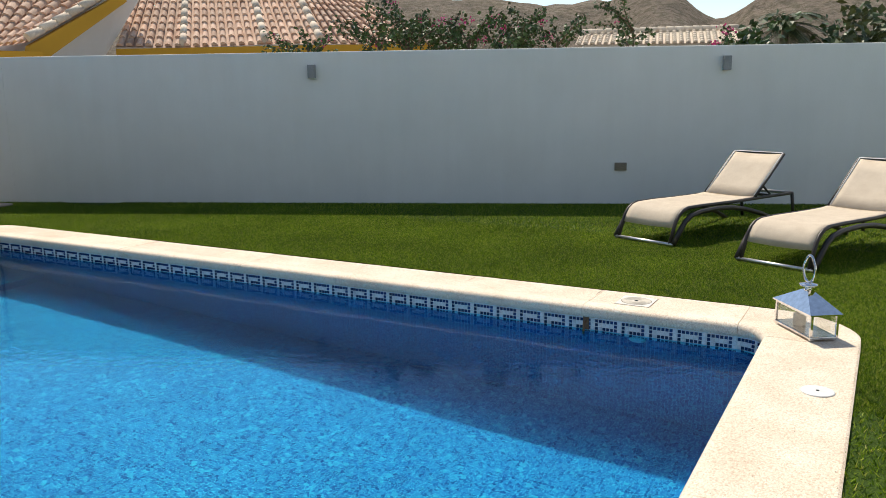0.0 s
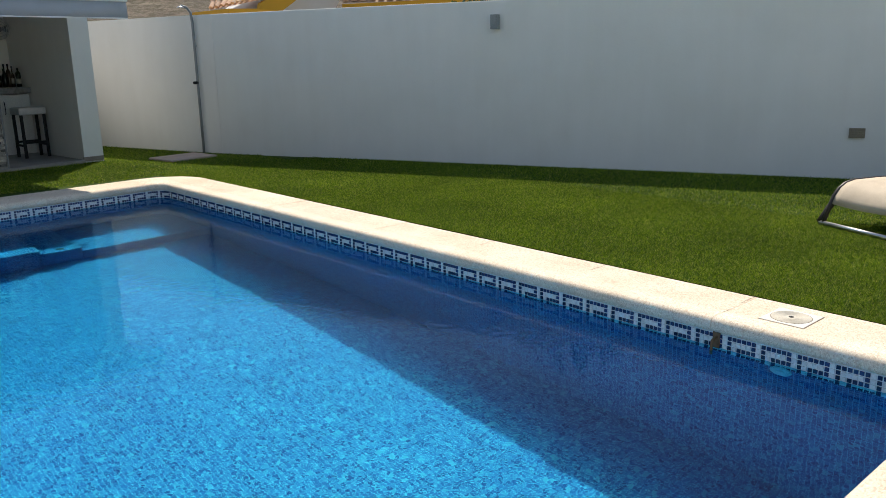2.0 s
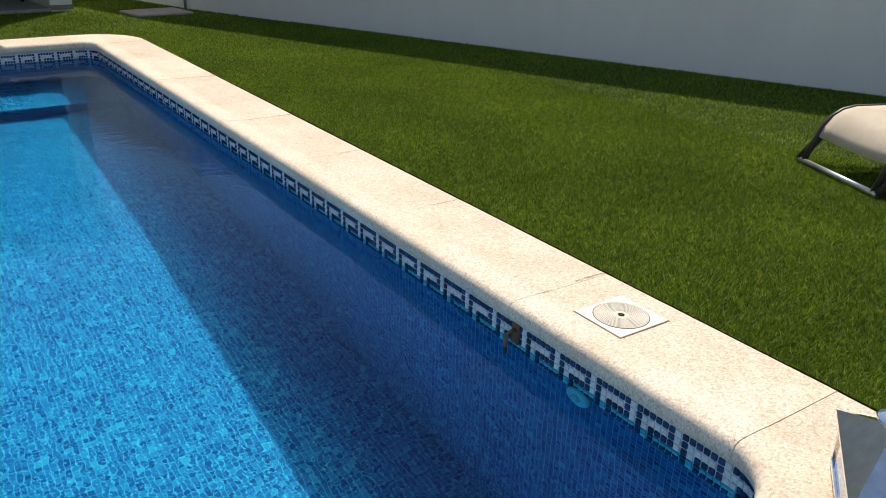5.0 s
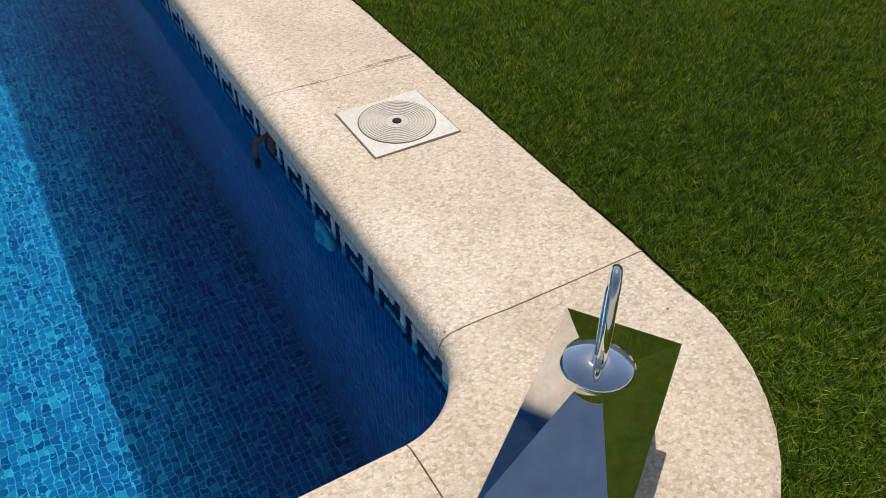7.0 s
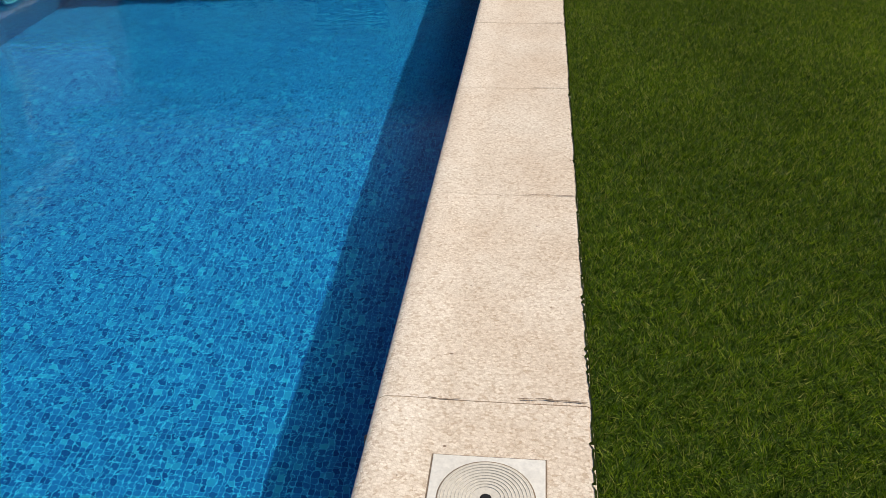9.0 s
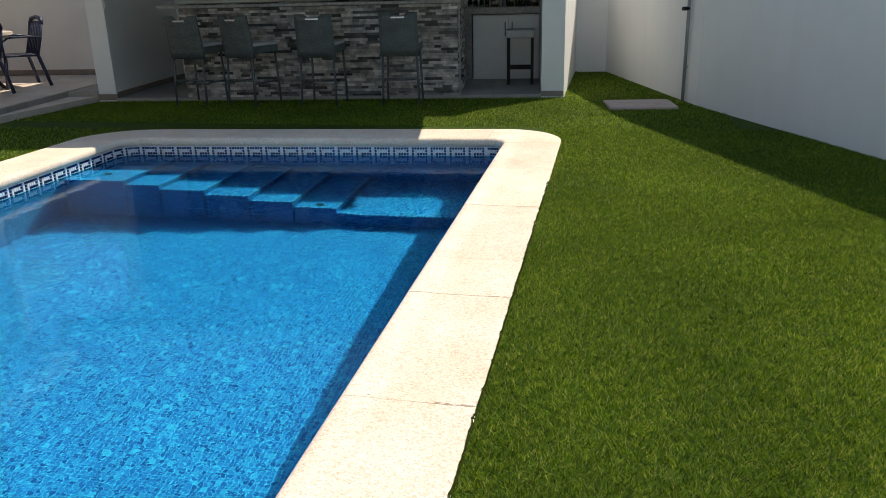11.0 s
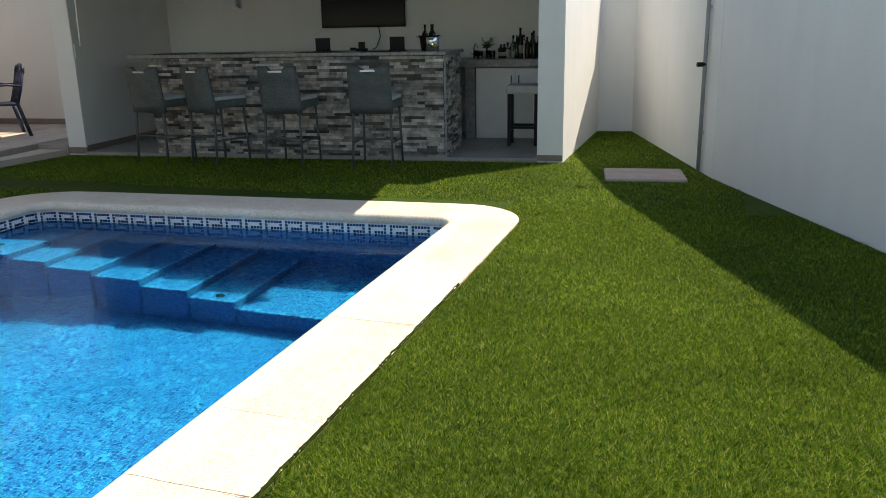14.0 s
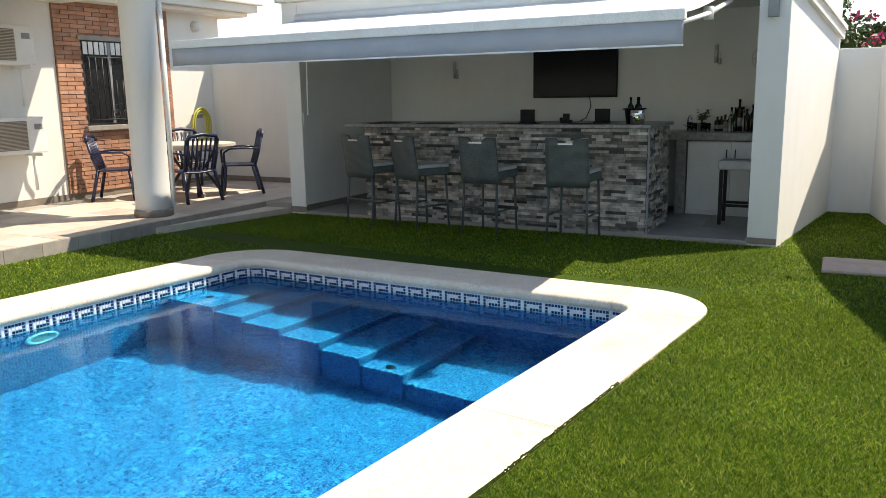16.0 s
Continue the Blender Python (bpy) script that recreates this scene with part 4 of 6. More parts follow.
def box_lamp(m, turn_out=1):
    s = thing("wall_lamp", "small square grey metal up-and-down wall lamp", "wall lamp", m, "box lamps on the garden walls")
    part("housing", boxm(-0.045, 0.045, 0.012, 0.10, 0, 0.17, 0.004), M_GREYALU, s)
    part("top_lens", boxm(-0.04, 0.04, 0.016, 0.096, 0.17, 0.176, 0.001), M_WHITEPVC, s, "pale glass top lens")
    part("back_plate", boxm(-0.03, 0.03, 0.0, 0.012, 0.03, 0.14, 0.001), M_GREYALU, s)
    return s


l0 = box_lamp(at_wall(5.92, 1.61))
copy_thing(l0, at_wall(1.14, 1.645))
copy_thing(l0, at_bar(-0.14, 0.0, 2.12, 180))
vent = thing("wall_vent", "small weathered beige vent box low on the wall", "vent", at_wall(2.28, 0.41))
part("frame", boxm(-0.075, 0.075, 0, 0.03, 0, 0.10, 0.004), M_VENT, vent)
for i in range(4):
    part("slat", boxm(-0.06, 0.06, 0.03, 0.036, 0.012 + i * 0.022, 0.024 + i * 0.022), M_VENT, vent)

# ---- outdoor shower on the long wall
sh = thing("outdoor_shower", "slim steel outdoor shower pipe with curved head", "shower", pose(1.262, 10.20, 0, 0, 0, 0) @ at_wall(10.09, 0.0).to_3x3().to_4x4())
part("riser", tubem([(0, 0.04, -0.02), (0, 0.04, 1.0), (0, 0.04, 1.85), (0.01, 0.05, 1.98), (0.04, 0.09, 2.05), (0.08, 0.16, 2.07)], 0.019, 10), M_GREYALU, sh)
part("valve", tubem([(0, 0.04, 1.0), (0, 0.115, 1.0)], 0.022, 10), M_BLACK, sh, "black push valve")
part("shower_head", lathem([(0.012, 0.03), (0.05, 0.01), (0.052, 0.0)], 16, (0.08, 0.17, 2.04)), M_ALU, sh)
for z in (0.35, 1.5):
    part("clip", boxm(-0.02, 0.02, 0, 0.03, z, z + 0.03, 0.003), M_ALU, sh)
solid("shower_tray", boxm(-0.37, 0.37, -0.29, 0.29, -0.06, 0.008, 0.02), M_SHOWERTRAY, "pinkish stone shower tray set in the turf", "shower tray", pose(0.74, 9.84, 0, 0, 0, 8))

# ---- awning
aw = thing("awning", "white retractable canvas awning with a grey valance", "awning", BAR)
AU0, AU1, AV, AZ0, AZ1 = -5.63, -0.50, -2.05, 2.03, 2.40
rows = []
for j in range(9):
    t = j / 8
    v = AV * (1 - t) + 0.0 * t
    z = AZ0 + (AZ1 - AZ0) * t - 0.02 * math.sin(math.pi * t)
    rows.append([(AU0 + (AU1 - AU0) * i / 24, v, z + 0.004 * math.sin(i * 1.7 + j)) for i in range(25)])
part("canopy", sheet(bmesh.new(), rows, 0.004), M_AWNING, aw)
part("front_bar", boxm(AU0 - 0.01, AU1 + 0.01, AV - 0.05, AV + 0.03, AZ0 - 0.055, AZ0 + 0.025, 0.01), M_WHITEPVC, aw)
val = []
for j in range(3):
    val.append([(AU0 + (AU1 - AU0) * i / 60, AV - 0.03 + 0.006 * math.sin(i * 0.9) * j, AZ0 - 0.05 - 0.088 * j) for i in range(61)])
vp = part("valance", sheet(bmesh.new(), val, 0.003), M_VALANCE, aw, "grey canvas valance")
part("hem", boxm(AU0, AU1, AV - 0.036, AV - 0.024, AZ0 - 0.238, AZ0 - 0.224), M_AWNING, vp, "white hem")
part("roller_case", tubem([(AU0, 0.0 - 0.04, AZ1 + 0.01), (AU1, 0.0 - 0.04, AZ1 + 0.01)], 0.055, 14), M_WHITEPVC, aw)
for u, knee in ((AU0 + 0.35, 0.25), (AU1 - 0.035, 0.0)):
    mid = (u + knee, AV * 0.48, (AZ1 + AZ0) / 2 - 0.11)
    arm = part("arm", tubem([(u, 0.0, AZ1 - 0.11), mid], 0.03, 8, flat=0.7), M_WHITEPVC, aw)
    part("elbow", lathem([(0.04, -0.05), (0.04, 0.05), (0.03, 0.055)], 12, mid), M_WHITEPVC, arm)
    part("arm", tubem([mid, (u, AV + 0.02, AZ0 - 0.07)], 0.028, 8, flat=0.7), M_WHITEPVC, aw)
part("crank_rod", tubem([(AU0 + 0.12, -0.02, AZ1 - 0.05), (AU0 + 0.12, -0.06, 1.35), (AU0 + 0.12, -0.06, 1.25)], 0.01, 8), M_WHITEPVC, aw)

# ---- bar stools of woven resin


def bar_stool(m):
    s = thing("bar_stool", "grey woven resin bar stool with a pale seat pad", "bar stool", m, "stools along the bar")
    w = 0.225
    rows = []
    for j in range(7):
        t = j / 6
        rows.append([(-w * (1 - 0.04 * t) + 2 * w * (1 - 0.04 * t) * i / 8, -0.21 - 0.07 * t - 0.02 * math.sin(math.pi * i / 8), 0.55 + 0.48 * t - (0.05 if j == 6 and i in (3, 4, 5) else 0.0)) for i in range(9)])
    part("backrest", sheet(bmesh.new(), rows, 0.03), M_WOVEN, s)
    part("grip", boxm(-0.075, 0.075, -0.312, -0.300, 0.972, 0.990, 0.003), M_ALU, s, "bright steel grip slot")
    part("seat", boxm(-w, w, -0.22, 0.22, 0.60, 0.68, 0.015), M_WICKER, s)
    part("seat_pad", boxm(-w + 0.01, w - 0.01, -0.2, 0.225, 0.68, 0.72, 0.015), M_CUSHION, s, "pale grey seat pad")
    for x in (-1, 1):
        part("leg", tubem([(x * (w - 0.03), -0.2, 0.6), (x * (w - 0.015), -0.235, 0.0)], 0.0135, 8), M_STOOLLEG, s)
        part("leg", tubem([(x * (w - 0.03), 0.19, 0.6), (x * (w - 0.015), 0.215, 0.0)], 0.0135, 8), M_STOOLLEG, s)
        part("stretcher", tubem([(x * (w - 0.022), -0.22, 0.26), (x * (w - 0.022), 0.2, 0.26)], 0.01, 8), M_STOOLLEG, s)
    part("foot_rail", tubem([(-w + 0.02, 0.2, 0.22), (w - 0.02, 0.2, 0.22)], 0.012, 8), M_ALU, s)
    part("stretcher", tubem([(-w + 0.02, -0.22, 0.3), (w - 0.02, -0.22, 0.3)], 0.01, 8), M_STOOLLEG, s)
    return s


st0 = bar_stool(at_bar(-2.83, -0.43, 0.0, -4))
copy_thing(st0, at_bar(-1.89, -0.42, 0.0, 2))
copy_thing(st0, at_bar(-3.70, -0.38, 0.0, -24))
copy_thing(st0, at_bar(-4.38, -0.34, 0.0, -12))
bs = thing("backless_stool", "backless stool with grey seat and black wooden legs", "stool", at_bar(-0.53, 1.02, 0.024))
part("seat", boxm(-0.19, 0.19, -0.17, 0.17, 0.60, 0.70, 0.025), M_CUSHION, bs)
for x in (-1, 1):
    for y in (-1, 1):
        part("leg", boxm(x * 0.155 - 0.018, x * 0.155 + 0.018, y * 0.135 - 0.018, y * 0.135 + 0.018, 0, 0.60, 0.004), M_BLACK, bs)
    part("stretcher", boxm(x * 0.155 - 0.01, x * 0.155 + 0.01, -0.12, 0.12, 0.16, 0.19, 0.003), M_BLACK, bs)
for y in (-1, 1):
    part("stretcher", boxm(-0.14, 0.14, y * 0.135 - 0.01, y * 0.135 + 0.01, 0.20, 0.23, 0.003), M_BLACK, bs)

# ---- things on the bar
TOP = 1.14


def menu_stand(u, v, s=1.0):
    b = thing("menu_stand", "small black menu stand on the bar", "menu stand", at_bar(u, v, TOP), "black menu stands")
    part("panel", boxm(-0.085 * s, 0.085 * s, -0.01, 0.01, 0.012, 0.15, 0.004), M_BLACK, b)
    part("foot", boxm(-0.09 * s, 0.09 * s, -0.04, 0.04, 0, 0.012, 0.003), M_BLACK, b)


menu_stand(-2.72, 0.34)
menu_stand(-1.90, 0.50)
for u in (-4.45, -3.75, -2.72, -1.95):
    solid("placemat", boxm(-0.22, 0.22, -0.15, 0.15, 0, 0.006, 0.002), M_BLACK, "black rectangular placemat on the bar top", "placemat", at_bar(u, 0.13, TOP), group="placemats on the bar")
gad = thing("phone_dock", "small black gadget with cable on the bar top", "gadget", at_bar(-2.30, 0.45, TOP))
part("base", boxm(-0.06, 0.06, -0.04, 0.04, 0, 0.03, 0.008), M_BLACK, gad)
part("head", boxm(-0.035, 0.035, -0.02, 0.02, 0.03, 0.10, 0.006), M_BLACK, gad)


def bottle(u, v, z, h, r, mat, label, group, neck=0.32, paper=True):
    b = thing("bottle", label, "bottle", at_bar(u, v, z), group)
    part("glass_body", lathem([(r * 0.9, 0), (r, 0.01), (r, h * (0.95 - neck)), (r * 0.75, h * (1 - neck)), (r * 0.36, h * (1.08 - neck)), (r * 0.34, h * 0.93)], 14), mat, b)
    part("cap", lathem([(r * 0.38, h * 0.9), (r * 0.40, h * 0.99), (r * 0.3, h)], 12), M_BLACK, b)
    if paper:
        part("paper_label", lathem([(r * 1.01, h * 0.16), (r * 1.01, h * 0.42), (r * 1.0, h * 0.43)], 14), M_LABEL, b, "pale paper label")


bk = thing("ice_bucket", "black wine bucket on the bar top", "bucket", at_bar(-1.46, 0.20, TOP))
part("bucket", lathem([(0.085, 0), (0.105, 0.148), (0.12, 0.152), (0.12, 0.161), (0.1, 0.157), (0.08, 0.03)], 20), M_BLACK, bk)
for x in (-1, 1):
    part("grip", tubem([(x * 0.105, -0.03, 0.138), (x * 0.14, 0, 0.148), (x * 0.105, 0.03, 0.138)], 0.007, 6), M_ALU, bk)
mug = thing("steel_cooler", "small polished steel cooler beside the wine bucket", "cooler", at_bar(-1.385, 0.03, TOP))
part("body", lathem([(0.07, 0), (0.073, 0.14), (0.069, 0.145), (0.066, 0.14), (0.064, 0.02)], 20), M_CHROME, mug)
part("band", lathem([(0.0735, 0.092), (0.0735, 0.102), (0.073, 0.103)], 20), M_ALU, mug)
for dx, dy in ((-0.045, 0.0), (0.02, 0.035), (0.045, -0.02)):
    bottle(-1.46 + dx, 0.20 + dy, TOP + 0.02, 0.255, 0.032, M_BROWNGLASS if dx < 0.03 and dy > 0 else M_GREENGLASS, "dark green wine bottle standing in the bucket", "wine bottles in the bucket")
rng = random.Random(11)
for i in range(15):
    u = -0.92 + 0.042 * i
    v = 1.72 + 0.27 * rng.random()
    h = rng.uniform(0.13, 0.20) if i < 4 else rng.uniform(0.25, 0.37)
    plain = rng.random() < 0.55
    bottle(u, v, 0.99, h, rng.uniform(0.028, 0.04), rng.choice((M_GREENGLASS, M_BROWNGLASS, M_BROWNGLASS, M_GLASS)), "plain dark or clear spirit bottle on the worktop" if plain else "spirit bottle with pale paper label on the worktop", "spirit bottles on the back worktop", rng.uniform(0.22, 0.42), not plain)
for i, (u, v) in enumerate(((-1.16, 1.72), (-1.08, 1.84), (-1.0, 1.70), (-1.24, 1.86))):
    g = thing("glass", "small drinking glass on the back worktop", "glass", at_bar(u, v, 0.99), "glasses on the worktop")
    part("bowl", lathem([(0.03, 0), (0.034, 0.10), (0.032, 0.10), (0.028, 0.008)], 14), M_GLASS, g)
pl = thing("potted_plant", "small green potted plant on the back worktop", "plant", at_bar(-1.12, 1.95, 0.99))
part("pot", lathem([(0.04, 0), (0.055, 0.09), (0.05, 0.092)], 14), M_GREYALU, pl)
lf, stalks = bmesh.new(), bmesh.new()
rng = random.Random(4)
for i in range(14):
    a, r, z = rng.uniform(0, 6.28), rng.uniform(0.03, 0.11), 0.12 + rng.uniform(0.02, 0.12)
    tip = Vector((r * math.cos(a), r * math.sin(a), z))
    tube(stalks, [(0.0, 0.0, 0.085), (0.35 * tip.x, 0.35 * tip.y, 0.06 + 0.5 * z), tuple(tip)], [0.003, 0.0025, 0.0015], 4)
    for k in range(4):
        b = a + rng.uniform(-1.3, 1.3)
        c = Vector((0, 0, 0.085)).lerp(tip, 0.55 + 0.15 * k)
        d = Vector((math.cos(b), math.sin(b), rng.uniform(0.0, 0.9))).normalized() * 0.055
        w = Vector((-math.sin(b), math.cos(b), 0.3)) * 0.014
        lf.faces.new([lf.verts.new(c), lf.verts.new(c + d * 0.5 + w), lf.verts.new(c + d), lf.verts.new(c + d * 0.5 - w)])
part("stalks", stalks, M_BARK, pl)
part("leaves", lf, M_LEAF, pl)
tap = thing("tap", "chrome swan-neck tap over the bar sink", "tap", at_bar(-1.27, 1.88, 0.99))
part("spout", tubem([(0, 0, 0), (0, 0, 0.14), (0.02, -0.02, 0.18), (0.05, -0.06, 0.18), (0.06, -0.075, 0.14)], 0.01, 8), M_CHROME, tap)
part("lever", tubem([(0, 0, 0.05), (-0.05, 0, 0.075)], 0.007, 6), M_CHROME, tap)
ws = thing("light_switch", "small white switch on the bar's side wall", "switch", at_bar(-5.66, 0.06, 1.12))
part("plate", boxm(0.0, 0.012, -0.04, 0.04, 0, 0.15, 0.003), M_WHITEPVC, ws)

# ---------------------------------------------------------------- terrace furniture


def garden_chair(m, label):
    c = thing("garden_chair", label, "chair", m, "chairs round the terrace table")
    w = 0.25
    part("seat", sheet(bmesh.new(), [[(-w + 2 * w * i / 6, -0.22 + 0.44 * j / 6, 0.42 - 0.02 * math.sin(math.pi * i / 6) + 0.012 * j / 6) for i in range(7)] for j in range(7)], 0.02), M_NAVYCHAIR, c)
    for k in range(7):
        x = -0.19 + 0.38 * k / 6
        part("back_slat", tubem([(x, -0.2, 0.42), (x * 1.05, -0.26, 0.62), (x * 1.08, -0.32, 0.84)], 0.016, 6, flat=0.5), M_NAVYCHAIR, c)
    part("top_rail", tubem([(-0.24, -0.31, 0.80), (-0.2, -0.325, 0.87), (0, -0.335, 0.895), (0.2, -0.325, 0.87), (0.24, -0.31, 0.80)], 0.026, 8), M_NAVYCHAIR, c)
    for x in (-1, 1):
        part("back_post", tubem([(x * 0.23, -0.2, 0.4), (x * 0.24, -0.26, 0.6), (x * 0.24, -0.31, 0.81)], 0.02, 6), M_NAVYCHAIR, c)
        part("armrest", tubem([(x * 0.25, -0.27, 0.64), (x * 0.285, -0.1, 0.66), (x * 0.285, 0.14, 0.655), (x * 0.27, 0.22, 0.60), (x * 0.25, 0.215, 0.42)], 0.022, 6, flat=0.7), M_NAVYCHAIR, c)
        part("leg", tubem([(x * 0.24, 0.2, 0.43), (x * 0.27, 0.25, 0.0)], 0.024, 6), M_NAVYCHAIR, c)
        part("leg", tubem([(x * 0.23, -0.2, 0.43), (x * 0.27, -0.30, 0.0)], 0.024, 6), M_NAVYCHAIR, c)
    return c


TZ = 0.12
ch = garden_chair(at_bar(-7.26, -0.40, TZ, 80), "navy blue plastic garden armchair at the terrace table")
copy_thing(ch, at_bar(-7.28, 0.55, TZ, 138))
copy_thing(ch, at_bar(-8.42, -0.62, TZ, -50))
copy_thing(ch, at_bar(-8.38, 0.72, TZ, -110))
tb = thing("terrace_table", "oval sand-coloured plastic terrace table on crossed legs", "table", at_bar(-7.75, 0.12, TZ))
ov = [(0.68 * math.cos(2 * math.pi * k / 36), 0.52 * math.sin(2 * math.pi * k / 36)) for k in range(36)]
part("tabletop", prism(bmesh.new(), ov, 0.70, 0.735), M_TABLE, tb)
part("apron", prism(bmesh.new(), [(x * 0.93, y * 0.93) for x, y in ov], 0.66, 0.70), M_TABLE, tb)
for a in (35, 145, 215, 325):
    ca, sa = math.cos(radians(a)), math.sin(radians(a))
    part("leg", tubem([(ca * 0.36, sa * 0.3, 0.66), (ca * 0.16, sa * 0.14, 0.36), (ca * 0.42, sa * 0.36, 0.03), (ca * 0.46, sa * 0.40, 0.0)], 0.024, 8), M_IRON, tb)
hz = thing("hose_reel", "yellow garden hose coiled on a wall holder", "hose", at_bar(-8.92, 1.45, 0.76))
for k in range(6):
    ring_pts = [(0.03 + 0.02 * (k % 3), (0.13 + 0.014 * k) * math.cos(2 * math.pi * i / 18), 0.28 + (0.22 + 0.012 * k) * math.sin(2 * math.pi * i / 18)) for i in range(18)]
    part("hose_coil", tubem(ring_pts, 0.011, 6, closed=True), M_HOSE, hz)
part("holder", boxm(-0.08, 0.04, -0.06, 0.06, 0.40, 0.46, 0.01), M_GREYALU, hz)

# ---------------------------------------------------------------- poolside things


def lounger(m):
    """Local x runs from the foot end to the head end."""
    s = thing("sun_lounger", "cream sling sun lounger with a dark bronze frame", "sun lounger", m, "loungers on the lawn")
    w = 0.29
    seat = [(0.06, 0.165), (0.085, 0.225), (0.13, 0.282), (0.19, 0.318), (0.27, 0.335), (0.5, 0.337), (0.8, 0.330), (1.1, 0.325), (1.3, 0.325), (1.44, 0.330)]
    part("sling_seat", sheet(bmesh.new(), [[(x, -w + 2 * w * i / 8, z - 0.010 * math.sin(math.pi * i / 8)) for i in range(9)] for x, z in seat], 0.006), M_SLING, s)
    back = [(1.445, 0.335), (1.57, 0.43), (1.70, 0.53), (1.84, 0.637), (1.975, 0.742)]
    bk_ = part("backrest", sheet(bmesh.new(), [[(x, -w + 2 * w * i / 8, z - 0.010 * math.sin(math.pi * i / 8)) for i in range(9)] for x, z in back], 0.006), M_SLING, s)
    part("back_frame", tubem([(1.44, -w, 0.328), (1.70, -w, 0.525), (1.975, -w, 0.74), (1.985, -w + 0.02, 0.748), (1.985, w - 0.02, 0.748), (1.975, w, 0.74), (1.70, w, 0.525), (1.44, w, 0.328)], 0.014, 8), M_DARKFRAME, bk_)
    for y in (-1, 1):
        yy = y * (w + 0.012)
        part("side_rail", tubem([(0.0, yy * 0.97, 0.02), (0.055, yy * 0.97, 0.16), (0.085, yy * 0.97, 0.225), (0.13, yy * 0.97, 0.28), (0.19, yy * 0.97, 0.315), (0.27, yy * 0.97, 0.332), (0.5, yy * 0.97, 0.332), (1.1, yy * 0.97, 0.318), (1.5, yy * 0.97, 0.318), (2.2, yy * 0.97, 0.31)], 0.017, 8), M_DARKFRAME, s)
        part("arched_leg", tubem([(0.0, yy * 1.1, 0.02), (0.09, yy * 1.1, 0.13), (0.17, yy * 1.1, 0.215), (0.26, yy * 1.1, 0.262), (0.42, yy * 1.1, 0.286), (0.7, yy * 1.1, 0.292), (0.95, yy * 1.1, 0.275), (1.2, yy * 1.1, 0.235), (1.49, yy * 1.1, 0.165), (1.75, yy * 1.1, 0.085), (1.95, yy * 1.1, 0.0)], 0.024, 8), M_DARKFRAME, s)
        part("rear_leg", tubem([(2.18, yy, 0.31), (2.215, yy, 0.16), (2.24, yy, 0.0)], 0.018, 8), M_DARKFRAME, s)
        part("back_stay", tubem([(1.60, yy * 0.9, 0.445), (1.80, yy * 0.9, 0.315)], 0.011, 6), M_DARKFRAME, s)
    part("foot_bar", tubem([(0.0, -w * 1.14, 0.018), (0.0, w * 1.14, 0.018)], 0.018, 8), M_ALU, s, "worn bare-metal foot bar")
    part("cross_bar", tubem([(1.80, -w, 0.315), (1.80, w, 0.315)], 0.014, 8), M_DARKFRAME, s)
    part("piping", tubem([(1.45, -w + 0.014, 0.345), (1.975, -w + 0.014, 0.752), (1.975, w - 0.014, 0.752), (1.45, w - 0.014, 0.345)], 0.007, 6), M_AWNING, bk_, "white edge piping")
    part("rear_bar", tubem([(2.2, -w - 0.012, 0.31), (2.2, w + 0.012, 0.31)], 0.018, 8), M_GREYALU, s)
    return s


lo = lounger(pose(2.04, 1.27, -0.015, 0, 0, -21.8))
copy_thing(lo, pose(1.42, 0.04, -0.015, 0, 0, -22.5))

ln = thing("lantern", "polished steel and glass lantern standing on the coping", "lantern", pose(-0.467, -0.357, 0.004, 0, 0, 35))
LX, LY = 0.195, 0.084
part("base", boxm(-LX, LX, -LY, LY, 0.008, 0.022, 0.003), M_CHROME, ln)
for x in (-1, 1):
    for y in (-1, 1):
        part("foot", boxm(x * (LX - 0.02) - 0.012, x * (LX - 0.02) + 0.012, y * (LY - 0.02) - 0.012, y * (LY - 0.02) + 0.012, 0, 0.008), M_CHROME, ln)
        part("post", boxm(x * (LX - 0.008) - 0.007, x * (LX - 0.008) + 0.007, y * (LY - 0.008) - 0.007, y * (LY - 0.008) + 0.007, 0.022, 0.145, 0.001), M_CHROME, ln)
for y in (-1, 1):
    part("pane", boxm(-LX + 0.016, LX - 0.016, y * (LY - 0.008) - 0.0015, y * (LY - 0.008) + 0.0015, 0.023, 0.144), M_GLASS, ln)
    part("top_rail", boxm(-LX + 0.016, LX - 0.016, y * (LY - 0.008) - 0.006, y * (LY - 0.008) + 0.006, 0.134, 0.146), M_CHROME, ln)
for x in (-1, 1):
    part("pane", boxm(x * (LX - 0.008) - 0.0015, x * (LX - 0.008) + 0.0015, -LY + 0.016, LY - 0.016, 0.023, 0.144), M_GLASS, ln)
candle = part("candle", lathem([(0.034, 0.0), (0.036, 0.004), (0.036, 0.066), (0.030, 0.07), (0.004, 0.064)], 20, (0.06, 0.0, 0.023)), M_CREAMPVC, ln, "cream pillar candle behind the glass")
part("wick", tubem([(0.06, 0.0, 0.086), (0.061, 0.001, 0.098)], 0.0015, 5), M_BLACK, candle)
rf = bmesh.new()
e0 = [rf.verts.new(p) for p in ((-LX - 0.012, -LY - 0.012, 0.146), (LX + 0.012, -LY - 0.012, 0.146), (LX + 0.012, LY + 0.012, 0.146), (-LX - 0.012, LY + 0.012, 0.146))]
e1 = [rf.verts.new(p) for p in ((-LX - 0.012, -LY - 0.012, 0.154), (LX + 0.012, -LY - 0.012, 0.154), (LX + 0.012, LY + 0.012, 0.154), (-LX - 0.012, LY + 0.012, 0.154))]
e2 = [rf.verts.new(p) for p in ((-0.022, -0.016, 0.252), (0.022, -0.016, 0.252), (0.022, 0.016, 0.252), (-0.022, 0.016, 0.252))]
